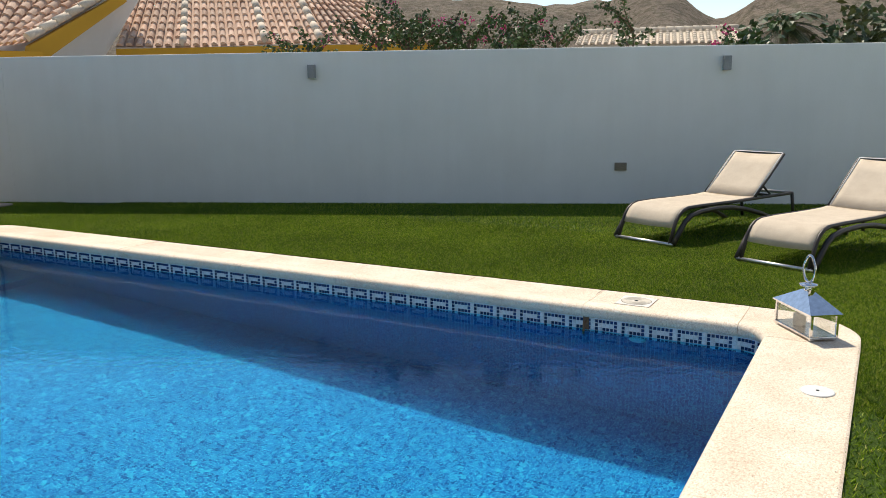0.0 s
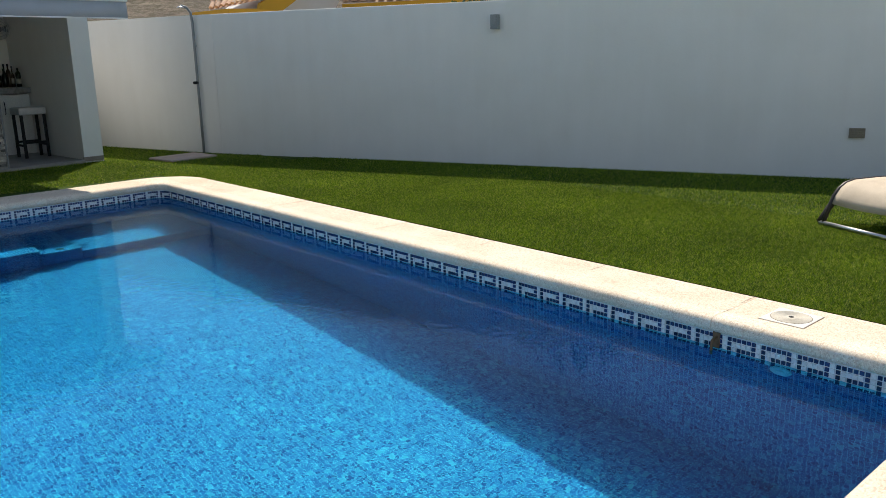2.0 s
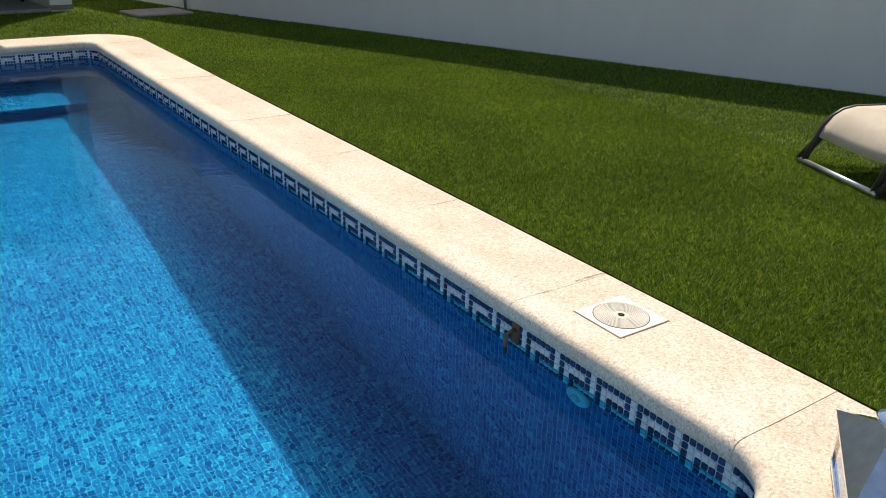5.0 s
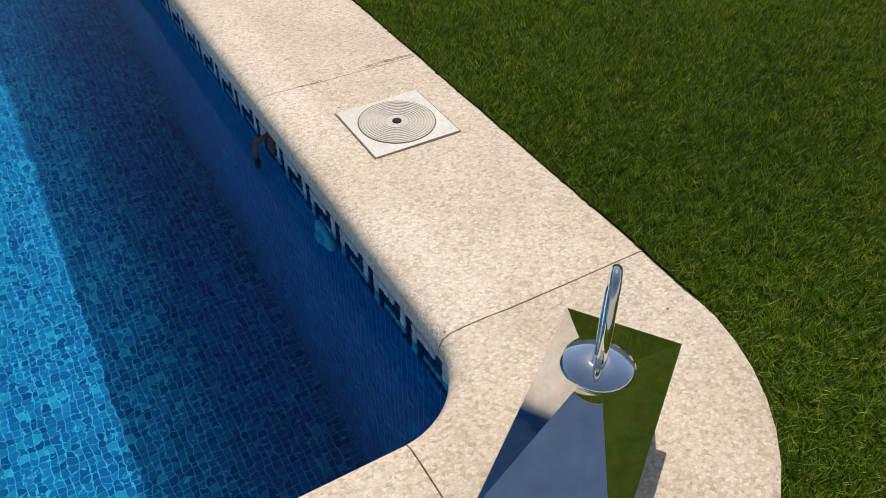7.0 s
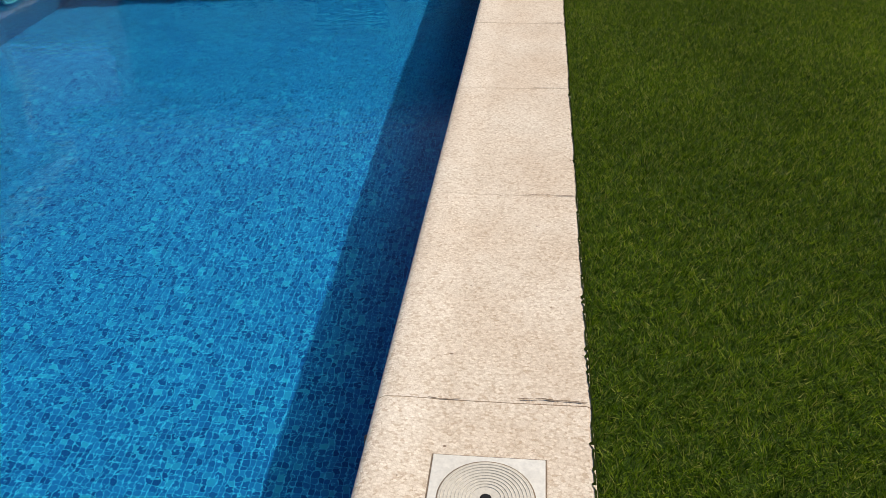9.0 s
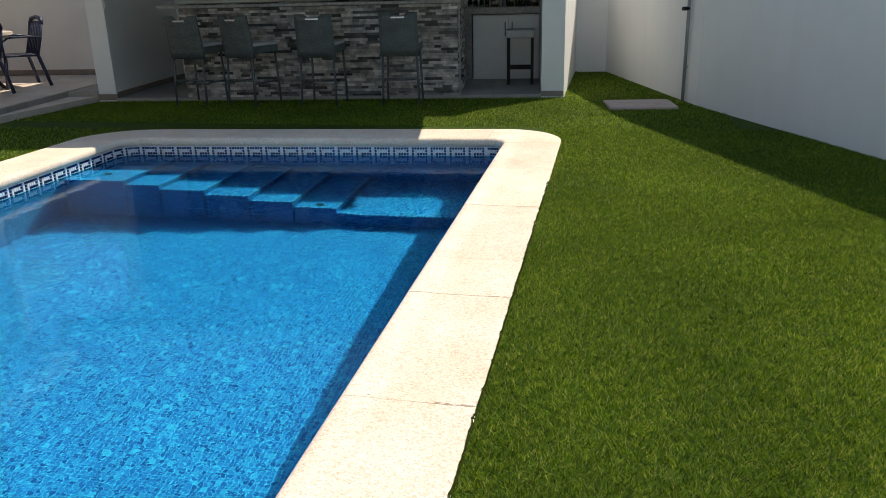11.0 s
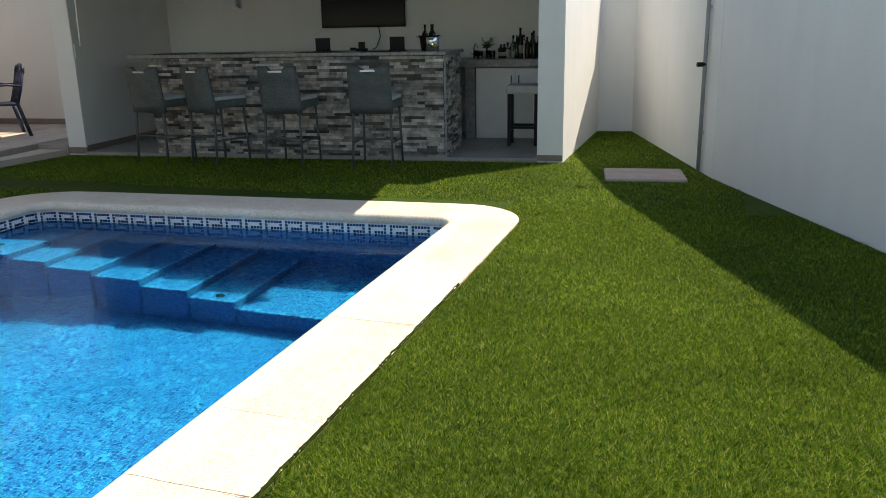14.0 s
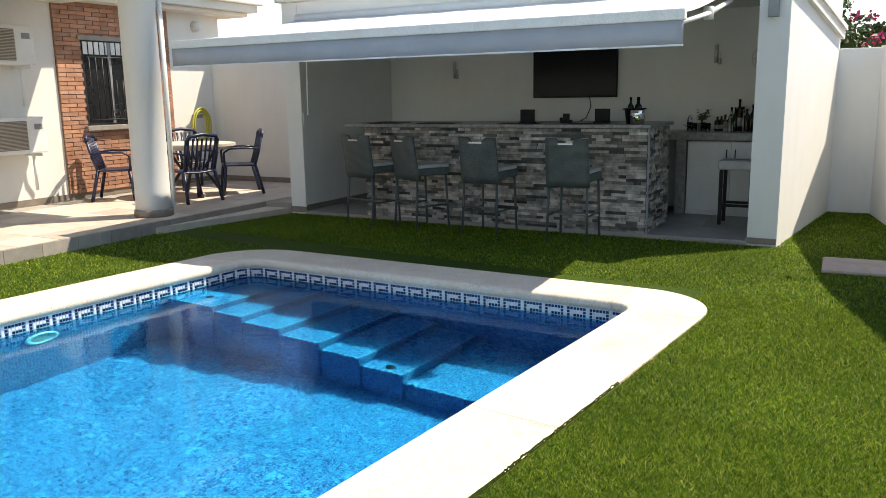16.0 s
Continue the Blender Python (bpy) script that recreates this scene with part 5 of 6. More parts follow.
for a, b in ((e0, e1), (e1, e2)):
    for i in range(4):
        rf.faces.new((a[i], a[(i + 1) % 4], b[(i + 1) % 4], b[i]))
rf.faces.new(e2)
rf.faces.new(e0[::-1])
part("hipped_roof", rf, M_CHROME, ln, "mirror-polished hipped roof")
part("neck", lathem([(0.026, 0.25), (0.018, 0.262), (0.018, 0.272)], 20), M_CHROME, ln)
part("disc", lathem([(0.02, 0.270), (0.048, 0.274), (0.052, 0.280), (0.048, 0.285), (0.015, 0.292)], 28), M_CHROME, ln)
hd = [(0.0, 0.046 * math.sin(2 * math.pi * i / 24) * (1.0 if math.cos(2 * math.pi * i / 24) > -0.3 else 0.8), 0.372 - 0.078 * math.cos(2 * math.pi * i / 24)) for i in range(24)]
part("ring_handle", tubem([(y * 0.97, y * 0.2, z) for x, y, z in hd], 0.0075, 10, closed=True), M_CHROME, ln)

sk_ = thing("skimmer_lid", "cream square skimmer lid with a ribbed round cover", "skimmer lid", pose(-0.224, 0.703, 0.0))
part("frame", boxm(-0.119, 0.119, -0.114, 0.114, -0.01, 0.005, 0.002), M_IVORYPVC, sk_)
part("frame_joint", boxm(-0.1225, 0.1225, -0.1175, 0.1175, -0.01, 0.0018), M_DIRT, sk_, "dirty joint round the frame")
part("cover_joint", lathem([(0.1006, 0.004), (0.1006, 0.0056), (0.0978, 0.0056)], 40), M_DIRT, sk_, "dirty joint round the cover")
part("round_cover", lathem([(0.098, 0.0), (0.098, 0.0062), (0.096, 0.0068)], 40), M_CREAMPVC, sk_)
for k in range(9):
    r = 0.032 + 0.0075 * k
    part("rib", tubem([(r * math.cos(2 * math.pi * i / 36), r * math.sin(2 * math.pi * i / 36), 0.0066) for i in range(36)], 0.0018, 5, closed=True), M_CREAMPVC, sk_)
part("finger_hole", lathem([(0.012, 0.006), (0.012, 0.0085), (0.009, 0.009)], 14), M_BLACK, sk_, "dark finger hole")
pg = thing("coping_cover", "small round pale cover plate set in the coping", "cover plate", pose(-1.467, -0.50, 0.0))
part("plate", lathem([(0.075, -0.004), (0.075, 0.003), (0.07, 0.0045)], 28), M_WHITEPVC, pg)
part("screw", lathem([(0.008, 0.004), (0.008, 0.0062), (0.006, 0.0068)], 10), M_BLACK, pg)


def wall_fitting(name, label, cat, m, r):
    f = thing(name, label, cat, m, "")
    part("flange", lathem([(r, 0), (r, 0.012), (r * 0.8, 0.018)], 24), M_WHITEPVC, f)
    part("nozzle", lathem([(r * 0.4, 0.015), (r * 0.35, 0.03), (r * 0.2, 0.03)], 16), M_WHITEPVC, f)


wall_fitting("return_jet", "white round return jet in the pool wall", "pool fitting", pose(PX1, 0.62, -0.24, 0, -90, 0), 0.055)
rl = thing("pool_lamp", "white ring of an underwater pool lamp", "pool lamp", pose(PX0, 5.42, -0.42, 0, 90, 0))
part("ring", lathem([(0.13, 0.0), (0.13, 0.02), (0.095, 0.028), (0.09, 0.012)], 32), M_WHITEPVC, rl)
part("lens", lathem([(0.09, 0.0), (0.09, 0.012), (0.05, 0.018)], 28), M_GLASS, rl)
hk = thing("pool_hook", "rusty steel hook fixed below the coping", "hook", pose(PX1, 0.965, -0.1))
part("plate", boxm(-0.012, -0.001, -0.02, 0.02, -0.06, 0.035, 0.003), M_RUST, hk)
part("pin", tubem([(-0.012, 0, 0.0), (-0.05, 0, -0.01), (-0.055, 0, -0.06), (-0.055, 0, -0.12)], 0.008, 8), M_RUST, hk)
for x, y, z in ((PX0 + 0.28, 6.75, -0.25), (-1.93, 6.72, -0.95)):
    dr = thing("pool_drain", "small dark drain fitting on a pool step", "drain", pose(x, y, z))
    part("cap", lathem([(0.035, 0), (0.035, 0.008), (0.02, 0.012)], 18), M_BLACK, dr)


# ---- wall fan in the bar
fan = thing("wall_fan", "grey round caged fan on the bar's back wall", "fan", at_bar(-0.43, BV, 1.82))
part("bracket", boxm(-0.03, 0.03, -0.12, 0, -0.12, 0.03, 0.006), M_GREYALU, fan)
part("motor", lathem([(0.05, 0), (0.055, 0.08), (0.03, 0.10)], 18), M_GREYALU, fan, m=Matrix.Translation((0, -0.10, 0)) @ pose(0, 0, 0, 90, 0, 0))
for r in (0.15, 0.11, 0.07):
    part("cage_ring", tubem([(r * math.cos(2 * math.pi * i / 28), -0.21 - 0.02 * (0.15 - r) / 0.1, r * math.sin(2 * math.pi * i / 28)) for i in range(28)], 0.005, 6, closed=True), M_ALU, fan)
for k in range(12):
    a = k * math.pi / 6
    part("cage_wire", tubem([(0.03 * math.cos(a), -0.235, 0.03 * math.sin(a)), (0.15 * math.cos(a), -0.21, 0.15 * math.sin(a)), (0.15 * math.cos(a), -0.14, 0.15 * math.sin(a))], 0.003, 5), M_ALU, fan)
for k in range(3):
    a = k * 2.094
    ca, sa = math.cos(a), math.sin(a)
    part("blade", sheet(bmesh.new(), [[(0.04 * ca - 0.025 * sa, -0.185, 0.04 * sa + 0.025 * ca), (0.04 * ca + 0.025 * sa, -0.20, 0.04 * sa - 0.025 * ca)], [(0.13 * ca - 0.06 * sa, -0.175, 0.13 * sa + 0.06 * ca), (0.13 * ca + 0.05 * sa, -0.205, 0.13 * sa - 0.05 * ca)]], 0.003), M_GREYALU, fan)

# ---------------------------------------------------------------- beyond the wall


def tile_patch(bm, a, b, c, d, cols, rows):
    """Barrel tiles laid on the patch a, b (eave), c, d (top): each a tapered half-round with a lapped lower end."""
    a, b, c, d = (Vector(p) for p in (a, b, c, d))
    nrm = (b - a).cross(d - a).normalized()
    if nrm.z < 0:
        nrm = -nrm

    def at(s, t):
        return a.lerp(b, s).lerp(d.lerp(c, s), t)
    for i in range(cols):
        for j in range(rows):
            s0, s1 = i / cols, (i + 1) / cols
            t0, t1 = j / rows, min((j + 1.15) / rows, 1.0)
            wob = random.uniform(-0.006, 0.006)
            ring = []
            for t, lift, sc in ((t0, 0.045 + wob, 1.0), (t1, 0.012, 0.82)):
                p0, p1 = at(s0, t), at(s1, t)
                w = (p1 - p0)
                mid = (p0 + p1) / 2
                row = []
                for k in range(5):
                    ang = math.pi * k / 4
                    row.append(bm.verts.new(mid - w * 0.36 * sc * math.cos(ang) + nrm * (lift + w.length * 0.34 * sc * math.sin(ang))))
                ring.append(row)
            for k in range(4):
                f = bm.faces.new((ring[0][k], ring[0][k + 1], ring[1][k + 1], ring[1][k]))
                f.smooth = True
            bm.faces.new([bm.verts.new(v.co) for v in ring[0]])
    # the channels between the barrels
    vs = [bm.verts.new(p + nrm * 0.01) for p in (a, b, c, d)]
    bm.faces.new(vs)


def ridge_tiles(bm, p, q, n, r=0.09):
    p, q = Vector(p), Vector(q)
    for i in range(n):
        a, b = p.lerp(q, i / n), p.lerp(q, (i + 1.12) / n)
        tube(bm, [a + Vector((0, 0, 0.07)), b + Vector((0, 0, 0.05))], [r, r * 0.93], 8)


def neighbour_house():
    h = thing("neighbour_house", "neighbouring house with clay tile roofs and ochre eaves", "house")
    walls = bmesh.new()
    prism(walls, [(6.45, 13.3), (7.1, 12.05), (7.65, 10.6), (8.1, 9.5), (9.0, 7.4), (14, 9.5), (12, 17), (7.6, 16)], -0.05, 2.2)
    part("wall", walls, M_NEIGHBOUR, h)
    gab = bmesh.new()
    lo = [(4.35, 13.6, -0.05), (6.25, 13.95, -0.05), (6.25, 13.95, 2.2), (7.1, 13.4, 3.75), (6.45, 13.5, 3.62), (4.35, 13.6, 2.3)]
    fr = [gab.verts.new(p) for p in lo]
    bkv = [gab.verts.new((x + 0.35, y + 2.5, z)) for x, y, z in lo]
    for i in range(6):
        gab.faces.new((fr[i], fr[(i + 1) % 6], bkv[(i + 1) % 6], bkv[i]))
    gab.faces.new(fr)
    gab.faces.new(bkv[::-1])
    part("gable_wall", gab, M_NEIGHBOUR, h, "weathered white gable wall")
    facets = [
        ((6.29, 13.59, 2.42), (6.85, 12.22, 2.39), (8.42, 13.66, 3.76), (7.98, 14.76, 3.79), 7),
        ((6.85, 12.22, 2.39), (7.51, 10.59, 2.42), (9.00, 12.23, 3.72), (8.42, 13.66, 3.76), 9),
        ((7.51, 10.59, 2.42), (7.95, 9.52, 2.42), (9.38, 11.29, 3.69), (9.00, 12.23, 3.72), 6),
        ((7.95, 9.52, 2.42), (8.83, 7.34, 2.31), (9.96, 9.88, 3.48), (9.38, 11.29, 3.69), 12),
        ((3.73, 14.59, 2.27), (4.20, 13.43, 2.41), (6.33, 13.49, 3.54), (5.08, 16.59, 3.62), 9),
    ]
    for a, b, c, d, cols in facets:
        bm = bmesh.new()
        tile_patch(bm, a, b, c, d, cols, 8)
        tagged(part("roof_tiles", bm, M_TILE, h), kind="stuff")
    for p, q in (((6.85, 12.22, 2.42), (8.42, 13.66, 3.79)), ((7.51, 10.59, 2.45), (9.0, 12.23, 3.75)), ((7.95, 9.52, 2.45), (9.38, 11.29, 3.72)), ((4.2, 13.43, 2.44), (6.33, 13.49, 3.57))):
        rd = bmesh.new()
        ridge_tiles(rd, p, q, 7, 0.085)
        part("hip", rd, M_RIDGE, h, "pale clay hip tiles")
    chain = [(6.29, 13.59), (6.85, 12.22), (7.51, 10.59), (7.95, 9.52), (8.83, 7.34)]
    for (x0, y0), (x1, y1) in zip(chain, chain[1:]):
        bm = bmesh.new()
        vs = [bm.verts.new(p) for p in ((x0, y0, 2.16), (x1, y1, 2.16), (x1, y1, 2.40), (x0, y0, 2.40), (x0 + 0.25, y0 + 0.12, 2.16), (x1 + 0.25, y1 + 0.12, 2.16), (x1 + 0.25, y1 + 0.12, 2.40), (x0 + 0.25, y0 + 0.12, 2.40))]
        for f in ((0, 1, 2, 3), (4, 7, 6, 5), (0, 4, 5, 1), (3, 2, 6, 7), (0, 3, 7, 4), (1, 5, 6, 2)):
            bm.faces.new([vs[i] for i in f])
        part("eave", bm, M_OCHRE, h, "ochre painted eave")
    fas = bmesh.new()
    prism_pts = [(4.10, 13.36, 2.02), (4.32, 13.33, 2.02), (6.5, 13.38, 3.36), (6.42, 13.40, 3.52), (4.2, 13.36, 2.36)]
    fr = [fas.verts.new(p) for p in prism_pts]
    bkv = [fas.verts.new((x + 0.02, y + 0.16, z)) for x, y, z in prism_pts]
    for i in range(5):
        fas.faces.new((fr[i], fr[(i + 1) % 5], bkv[(i + 1) % 5], bkv[i]))
    fas.faces.new(fr)
    fas.faces.new(bkv[::-1])
    part("eave", fas, M_OCHRE, h, "ochre painted verge")
    left = boxm(0, 1, 0, 1, 0, 1)
    for v in left.verts:
        v.co = Vector((3.55 + 0.75 * v.co.x, 13.45 + 1.6 * v.co.y - 0.3 * v.co.x, -0.05 + 2.3 * v.co.z))
    part("wall", left, M_OCHRE, h)


neighbour_house()

far = thing("far_house", "far single-storey house with a clay tile roof", "house")
part("wall", prism(bmesh.new(), [(25.2, 10.0), (27.4, 4.8), (33, 7), (31, 12.5)], -0.05, 3.2), M_NEIGHBOUR, far)
fb = bmesh.new()
tile_patch(fb, (24.91, 10.25, 3.22), (27.24, 4.51, 3.19), (30.21, 5.17, 3.88), (27.8, 11.1, 3.8), 24, 6)
tagged(part("roof_tiles", fb, M_RIDGE, far), kind="stuff")
fr_ = bmesh.new()
ridge_tiles(fr_, (27.8, 11.1, 3.84), (30.21, 5.17, 3.92), 18, 0.13)
part("ridge", fr_, M_RIDGE, far)


def leaf(bm, c, d, size, rng):
    d = Vector(d).normalized()
    s = d.cross(Vector((rng.uniform(-1, 1), rng.uniform(-1, 1), rng.uniform(-0.4, 1)))).normalized() * size * 0.42
    t = d * size
    n = s.cross(t).normalized() * size * 0.12
    v = [bm.verts.new(p) for p in (c, c + t * 0.45 + s + n, c + t, c + t * 0.45 - s + n)]
    bm.faces.new(v)


def climber(x, y, z, spread, height, n, seed, flowers, label, leaf_size=0.055):
    """A bougainvillea: woody arching shoots set with many small leaves and a few bracts."""
    rng = random.Random(seed)
    c = thing("bougainvillea", label, "shrub", pose(x, y, -0.05), "shrubs over the garden wall")
    wood, leaves, fl = bmesh.new(), bmesh.new(), bmesh.new()
    tube(wood, [(0, 0, 0), (0.05, 0.02, 0.7), (0, 0, z - 0.3)], [0.035, 0.03, 0.02], 7)
    for i in range(n):
        a = rng.uniform(0, 6.28)
        p = Vector((0, 0, z - 0.35 + rng.uniform(-0.3, 0.1)))
        v = Vector((math.cos(a) * rng.uniform(0.3, 1), math.sin(a) * rng.uniform(0.3, 1), rng.uniform(0.3, 1.0))).normalized()
        pts = [p.copy()]
        steps = 9
        for k in range(steps):
            v = (v + Vector((rng.uniform(-0.2, 0.2), rng.uniform(-0.2, 0.2), -0.06 * k / 3))).normalized()
            p = p + v * Vector((spread, spread, height)).length / steps * rng.uniform(0.5, 1.0)
            pts.append(p.copy())
        tube(wood, pts, [0.012 * (1 - 0.08 * k) for k in range(len(pts))], 5)
        for q0, q1 in zip(pts[1:], pts[2:]):
            for k in range(rng.randint(5, 11)):
                q = q0.lerp(q1, rng.random()) + Vector((rng.gauss(0, 0.035), rng.gauss(0, 0.035), rng.gauss(0, 0.035)))
                leaf(leaves, q, (rng.uniform(-1, 1), rng.uniform(-1, 1), rng.uniform(-1.0, 0.3)), leaf_size * rng.uniform(0.6, 1.4), rng)
        if flowers and rng.random() < flowers:
            for k in range(22):
                q = pts[-1] + Vector((rng.gauss(0, 0.06), rng.gauss(0, 0.06), rng.gauss(0, 0.04)))
                leaf(fl, q, (rng.uniform(-1, 1), rng.uniform(-1, 1), rng.uniform(-0.3, 1)), leaf_size * 0.75, rng)
    part("stem", wood, M_BARK, c)
    part("leaves", leaves, M_LEAF, c)
    if len(fl.verts):
        part("bracts", fl, M_FLOWER, c, "magenta paper-like bracts")
    else:
        fl.free()


GREEN = "green leafy bougainvillea shoots rising above the wall"
PINK = "bougainvillea with a few magenta bracts above the wall"
climber(3.95, 6.7, 2.30, 0.35, 0.75, 9, 1, 0.3, PINK)
climber(4.35, 5.75, 2.50, 0.3, 0.9, 9, 2, 0.0, GREEN)
climber(5.05, 5.0, 2.40, 0.4, 0.7, 8, 3, 0.2, PINK)
climber(5.3, 4.2, 2.35, 0.3, 0.5, 9, 4, 0.0, GREEN)
climber(5.5, 3.5, 2.45, 0.2, 0.9, 7, 5, 0.0, GREEN)
climber(6.0, 6.3, 2.78, 0.4, 0.35, 9, 6, 0.6, PINK)
climber(4.6, 5.4, 2.55, 0.35, 0.6, 10, 12, 0.0, GREEN)
climber(4.9, 4.6, 2.45, 0.35, 0.55, 10, 13, 0.08, PINK)
climber(5.15, 3.95, 2.5, 0.3, 0.6, 9, 14, 0.0, GREEN)
climber(6.6, 4.6, 2.65, 0.5, 0.35, 8, 7, 0.6, PINK)
climber(6.0, 1.25, 2.2, 0.3, 0.15, 9, 8, 0.9, PINK)
climber(9.6, 3.6, 2.9, 0.7, 0.9, 6, 9, 0.1, GREEN)
climber(6.2, 2.7, 2.4, 0.5, 0.8, 4, 15, 0.0, GREEN)
climber(-1.0, 17.2, 2.45, 1.0, 0.55, 30, 10, 0.5, "bougainvillea with magenta bracts behind the end wall", 0.09)


fence = thing("slat_fence", "dark brown weathered slat fence behind the garden", "fence", pose(-1.2, 18.6, -0.07, 0, 0, 8))
for k in range(3):
    part("post", boxm(-2.0 + 2.0 * k, -1.92 + 2.0 * k, -0.04, 0.04, 0, 2.72, 0.006), M_BARK, fence)
for k in range(34):
    part("slat", boxm(-2.05 + 0.122 * k, -1.94 + 0.122 * k, 0.04, 0.06, 0.08, 2.62 + 0.03 * math.sin(k * 2.3), 0.003), M_BARK, fence)
for z in (0.5, 2.35):
    part("rail", boxm(-2.0, 2.08, 0.0, 0.04, z, z + 0.07, 0.004), M_BARK, fence)


def bushy_tree(x, y, h, r, seed, label, dark=M_LEAF, n=900):
    rng = random.Random(seed)
    t = thing("tree", label, "tree", pose(x, y, -0.07))
    wood, cr = bmesh.new(), bmesh.new()
    tube(wood, [(0, 0, 0), (0.05, 0.1, h * 0.4), (0, 0, h * 0.75)], [0.16, 0.12, 0.06], 8)
    for i in range(7):
        a = i * 0.9
        tip = Vector((math.cos(a) * r * 0.6, math.sin(a) * r * 0.6, h * rng.uniform(0.65, 0.9)))
        tube(wood, [(0, 0, h * 0.4), tip * 0.6 + Vector((0, 0, h * 0.25)), tip], [0.06, 0.04, 0.02], 6)
    clumps = [Vector((rng.gauss(0, r * 0.45), rng.gauss(0, r * 0.45), h * 0.72 + rng.gauss(0, r * 0.3))) for _ in range(26)]
    for i in range(n):
        c = rng.choice(clumps)
        q = c + Vector((rng.gauss(0, r * 0.17), rng.gauss(0, r * 0.17), rng.gauss(0, r * 0.14)))
        leaf(cr, q, (rng.uniform(-1, 1), rng.uniform(-1, 1), rng.uniform(-0.5, 0.8)), 0.22 * rng.uniform(0.6, 1.3), rng)
    part("trunk", wood, M_BARK, t)
    part("crown", cr, dark, t)


def palm(x, y, h, seed, label):
    rng = random.Random(seed)
    t = thing("palm_tree", label, "palm", pose(x, y, -0.07))
    part("trunk", tubem([(0, 0, 0), (0.1, 0, h * 0.5), (0, 0.1, h)], [0.2, 0.16, 0.15], 10), M_BARK, t)
    for i in range(30):
        a, up = rng.uniform(0, 6.28), rng.uniform(-0.6, 1.0)
        bm = bmesh.new()
        pts = []
        for k in range(8):
            s = k / 7
            rad = 1.5 * s * (0.5 + 0.5 * math.cos(up * 0.9))
            pts.append(Vector((math.cos(a) * rad, 0.1 + math.sin(a) * rad, h + 1.5 * s * up * 0.8 - 0.9 * s * s)))
        for p0, p1 in zip(pts[1:], pts[2:]):
            for k in range(5):
                q = p0.lerp(p1, k / 5)
                d = (p1 - p0).normalized()
                side = d.cross(Vector((0, 0, 1))).normalized()
                for sg in (-1, 1):
                    w = (d * 0.6 + side * sg + Vector((0, 0, -0.25))).normalized() * 0.34
                    bm.faces.new([bm.verts.new(q), bm.verts.new(q + w * 0.5 + d * 0.02), bm.verts.new(q + w), bm.verts.new(q + w * 0.5 - d * 0.02)])
        tube(bm, pts, [0.02 - 0.002 * k for k in range(8)], 5)
        part("frond", bm, M_PALM, t)


palm(23.7, 2.55, 3.6, 3, "palm tree with a dense drooping crown")
bushy_tree(21.2, 3.4, 3.4, 1.1, 4, "dark green bushy tree beyond the wall")
bushy_tree(18.2, 0.0, 3.2, 1.2, 5, "grey-green bushy tree beyond the wall", M_PALM)
bushy_tree(24.5, 1.2, 3.6, 1.1, 6, "dark green bushy tree beside the palm")


def hills():
    """Bare hills: a polar sheet whose height follows ridged noise."""
    bm = bmesh.new()
    rows = []
    n = 220
    for j in range(26):
        d = 150 + 22 * j
        row = []
        for i in range(n):
            a = radians(-45 + 130 * i / (n - 1))
            x, y = d * math.cos(a), d * math.sin(a)
            deg = math.degrees(a)
            crest = 37 + 9 * math.exp(-((deg - 33) / 14) ** 2) + 10 * math.exp(-((deg - 14.5) / 2.2) ** 2) + 5 * math.exp(-((deg - 3) / 6) ** 2) - 7 * math.exp(-((deg - 10.5) / 1.6) ** 2)
            rise = min(1.0, max(0.0, (d - 170) / 180)) ** 1.3
            nz = noise.fractal(Vector((x, y, 0)) / 55, 1.0, 2.1, 6)
            row.append(bm.verts.new((x, y, -1 + rise * (crest + 5 * nz) + 2.0 * nz * rise)))
        rows.append(row)
    for a, b in zip(rows, rows[1:]):
        for i in range(n - 1):
            f = bm.faces.new((a[i], b[i], b[i + 1], a[i + 1]))
            f.smooth = True
    structure("backdrop_hills", bm, M_HILL, "bare brown rocky hills on the horizon", "hills")


hills()

# ---------------------------------------------------------------- turf blades


def inside_lawn(x, y):
    ok = (y > -4.2) & (x < np.maximum(WALL_X - WALL_K * (y - 10), 1.333 - 0.3003 * (y - 9.86)) * (y > 9.86) + (WALL_X - WALL_K * (y - 10)) * (y <= 9.86) - 0.02)
    swing = np.clip((y - 6.3) / (PY1 - 6.3), 0, 1) * (0.065 + 0.0758 * (x - PX1))
    cx, cy = np.abs(x - (PX0 + PX1) / 2), np.abs(y - swing - (PY0 + PY1) / 2)
    hx, hy = (PX1 - PX0) / 2 + CW - 0.008, (PY1 - PY0) / 2 + CW - 0.008
    r = 0.53
    qx, qy = np.maximum(cx - (hx - r), 0), np.maximum(cy - (hy - r), 0)
    pool_in = (cx < hx) & (cy < hy) & (np.hypot(qx, qy) < r)
    ang = radians(5.7)
    u = (x + 0.14) * math.cos(ang) + (y - 10.45) * math.sin(ang)
    v = -(x + 0.14) * math.sin(ang) + (y - 10.45) * math.cos(ang)
    built = ((v > -0.02) & (u < 0.01) & (u > -5.92)) | (u < -6.29) | ((v > -1.9) & (u < -6.298 + 0.438 * (v + 1.9) / 1.87 + 0.01))
    tray = (np.abs(x - 0.74) < 0.36) & (np.abs(y - 9.84) < 0.28)
    return ok & ~pool_in & ~built & ~tray & (y < 13.08)


WAVES = np.random.default_rng(77)


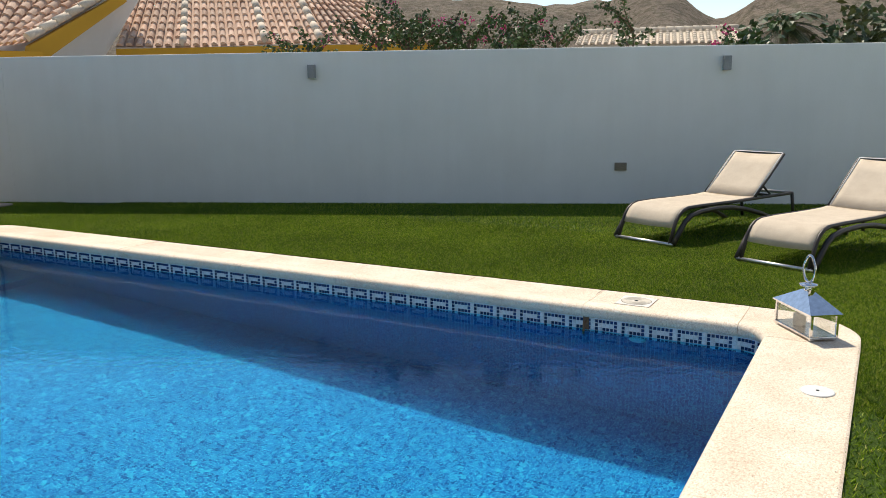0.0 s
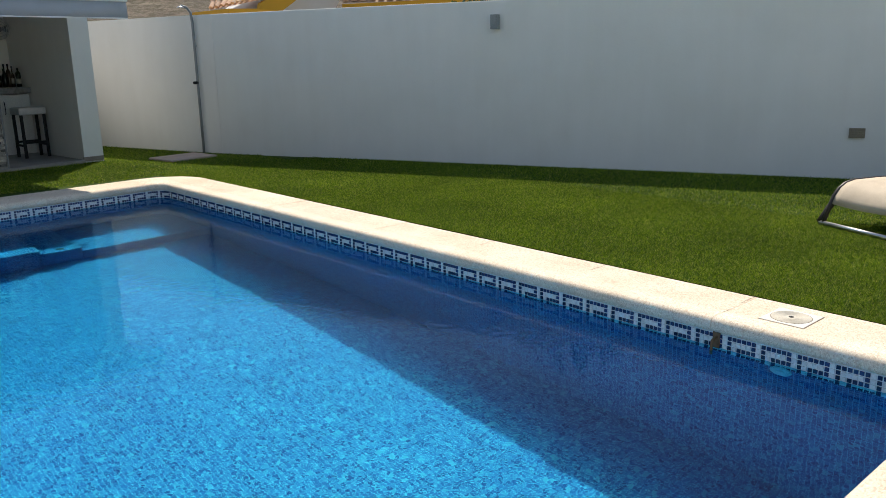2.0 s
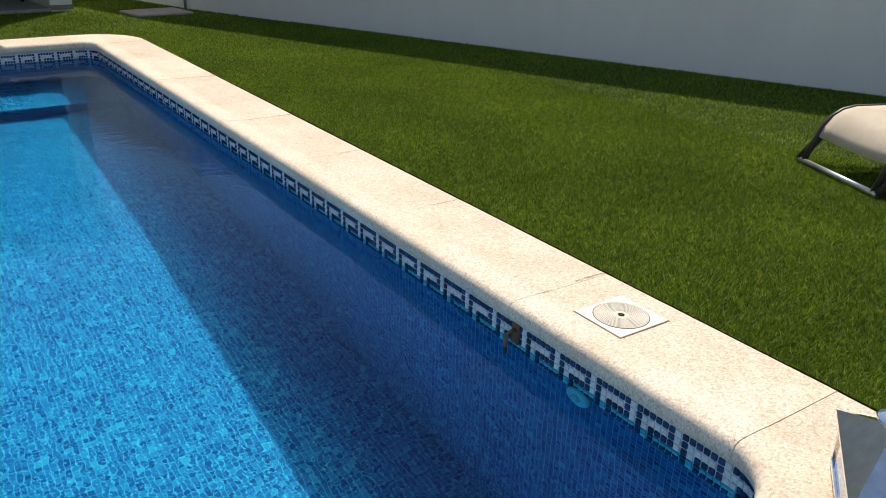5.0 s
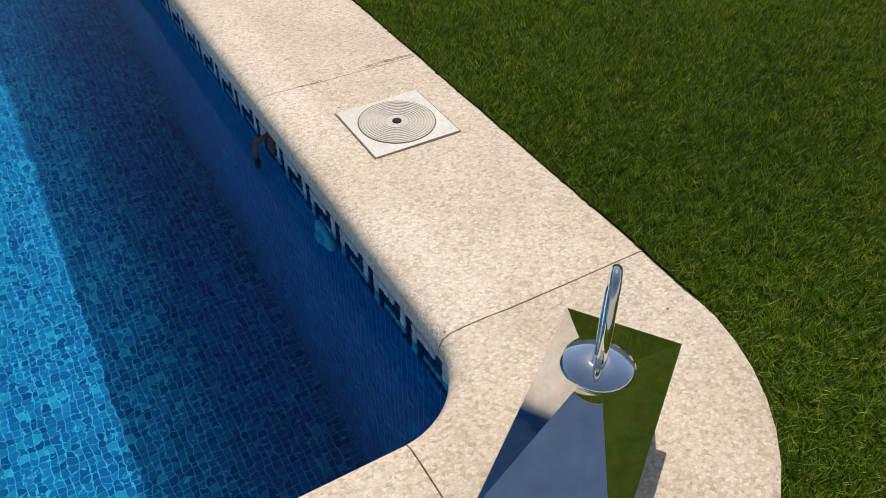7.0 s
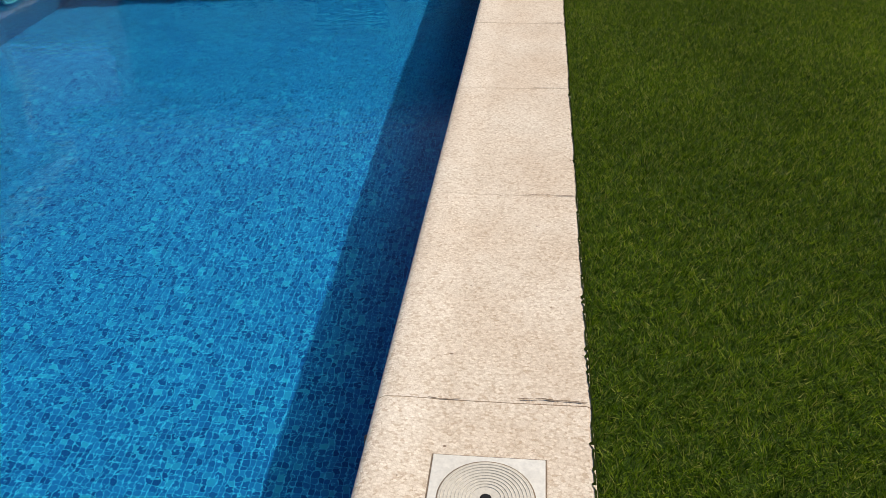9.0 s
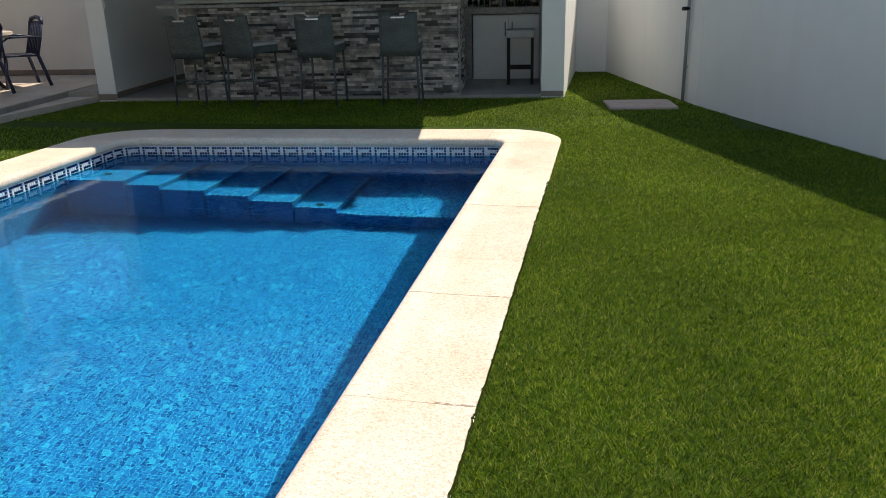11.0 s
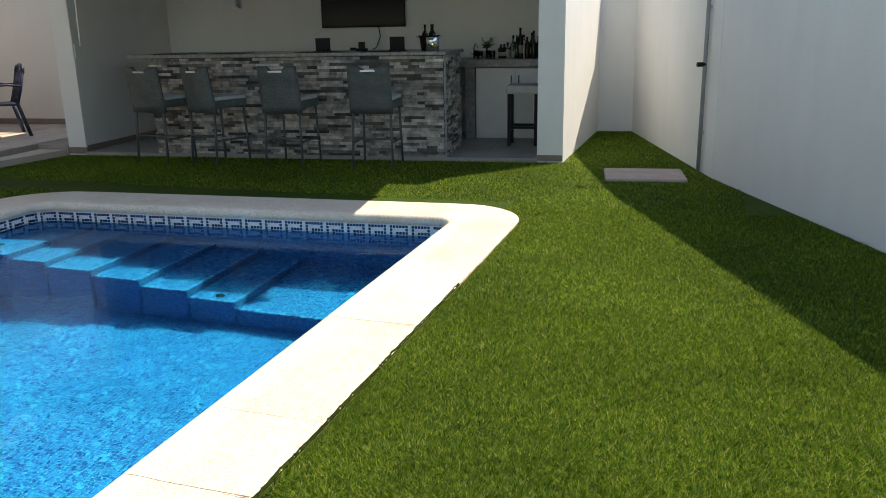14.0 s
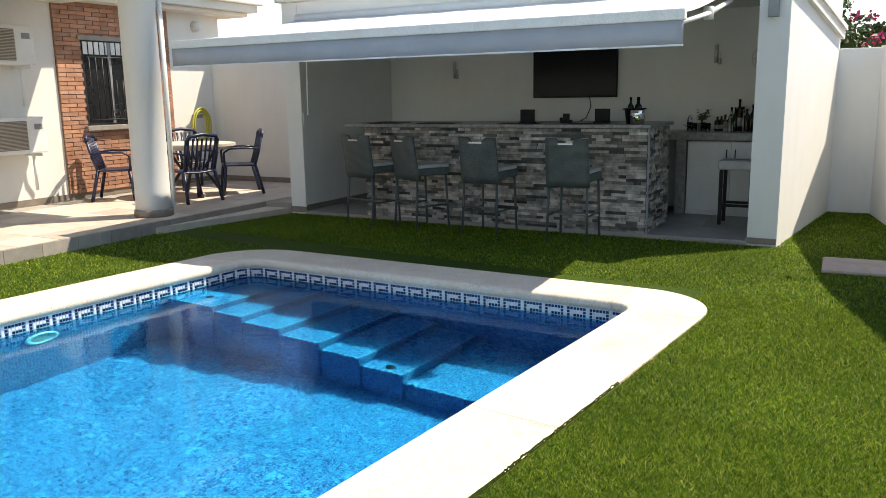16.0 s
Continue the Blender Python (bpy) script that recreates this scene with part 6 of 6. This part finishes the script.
def blades(name, x0, x1, y0, y1, density, height, width, seed, label):
    rng = np.random.default_rng(seed)
    n = int((x1 - x0) * (y1 - y0) * density)
    x, y = rng.uniform(x0, x1, n), rng.uniform(y0, y1, n)
    keep = inside_lawn(x, y)
    x, y = x[keep], y[keep]
    n = len(x)
    a = rng.uniform(0, 2 * np.pi, n)
    # tufts a hand's breadth wide lean together and stand higher or lower than their neighbours
    tuft, swirl = np.zeros(n), np.zeros(n)
    for k in range(7):
        ka, kw = WAVES.uniform(0, 2 * np.pi), WAVES.uniform(70, 190)
        tuft += np.sin(kw * (x * np.cos(ka) + y * np.sin(ka)) + WAVES.uniform(0, 6.28)) / 7
        kb, kv = WAVES.uniform(0, 2 * np.pi), WAVES.uniform(9, 40)
        swirl += np.sin(kv * (x * np.cos(kb) + y * np.sin(kb)) + WAVES.uniform(0, 6.28))
    la = swirl * 0.8 + rng.uniform(-2.6, 2.6, n)
    lean = height * rng.uniform(0.3, 1.25, n)
    h = height * rng.uniform(0.55, 1.1, n) * (1 + 0.6 * tuft)
    w = width * rng.uniform(0.7, 1.3, n)
    z = np.full(n, -0.024)
    co = np.empty((n, 3, 3), np.float32)
    co[:, 0] = np.stack([x - np.cos(a) * w, y - np.sin(a) * w, z], 1)
    co[:, 1] = np.stack([x + np.cos(a) * w, y + np.sin(a) * w, z], 1)
    co[:, 2] = np.stack([x + np.cos(la) * lean, y + np.sin(la) * lean, z + h], 1)
    me = bpy.data.meshes.new(name)
    me.vertices.add(n * 3)
    me.vertices.foreach_set("co", co.ravel())
    me.loops.add(n * 3)
    me.loops.foreach_set("vertex_index", np.arange(n * 3, dtype=np.int32))
    me.polygons.add(n)
    me.polygons.foreach_set("loop_start", np.arange(0, n * 3, 3, dtype=np.int32))
    me.update()
    me.materials.append(M_BLADE)
    return tagged(new(name, me), label, "grass", kind="stuff")


TURF = "short green artificial grass blades with a few straw-coloured ones"
blades("turf_blades", -1.6, 2.4, -1.9, 3.6, 42000, 0.023, 0.0017, 1, TURF)
blades("turf_blades", -0.2, 2.4, 3.6, 6.0, 38000, 0.022, 0.0018, 8, TURF)
blades("turf_blades", 2.4, 2.6, -1.9, 6.0, 8000, 0.023, 0.003, 9, TURF)
blades("turf_blades", -0.2, 2.6, 6.0, 8.4, 22000, 0.022, 0.0022, 2, TURF)
blades("turf_blades", 2.6, 6.8, -2.0, 8.4, 8000, 0.023, 0.0032, 3, TURF)
blades("turf_blades", -6.5, 1.6, 8.4, 13.1, 8000, 0.023, 0.0032, 4, TURF)
blades("turf_blades", -6.6, -4.5, 0.0, 8.0, 4000, 0.026, 0.004, 5, TURF)
blades("turf_blades", -6.6, -1.6, -4.2, -0.5, 4000, 0.026, 0.004, 6, TURF)
blades("turf_blades", -1.6, 6.8, -4.2, -1.95, 4000, 0.026, 0.004, 7, TURF)
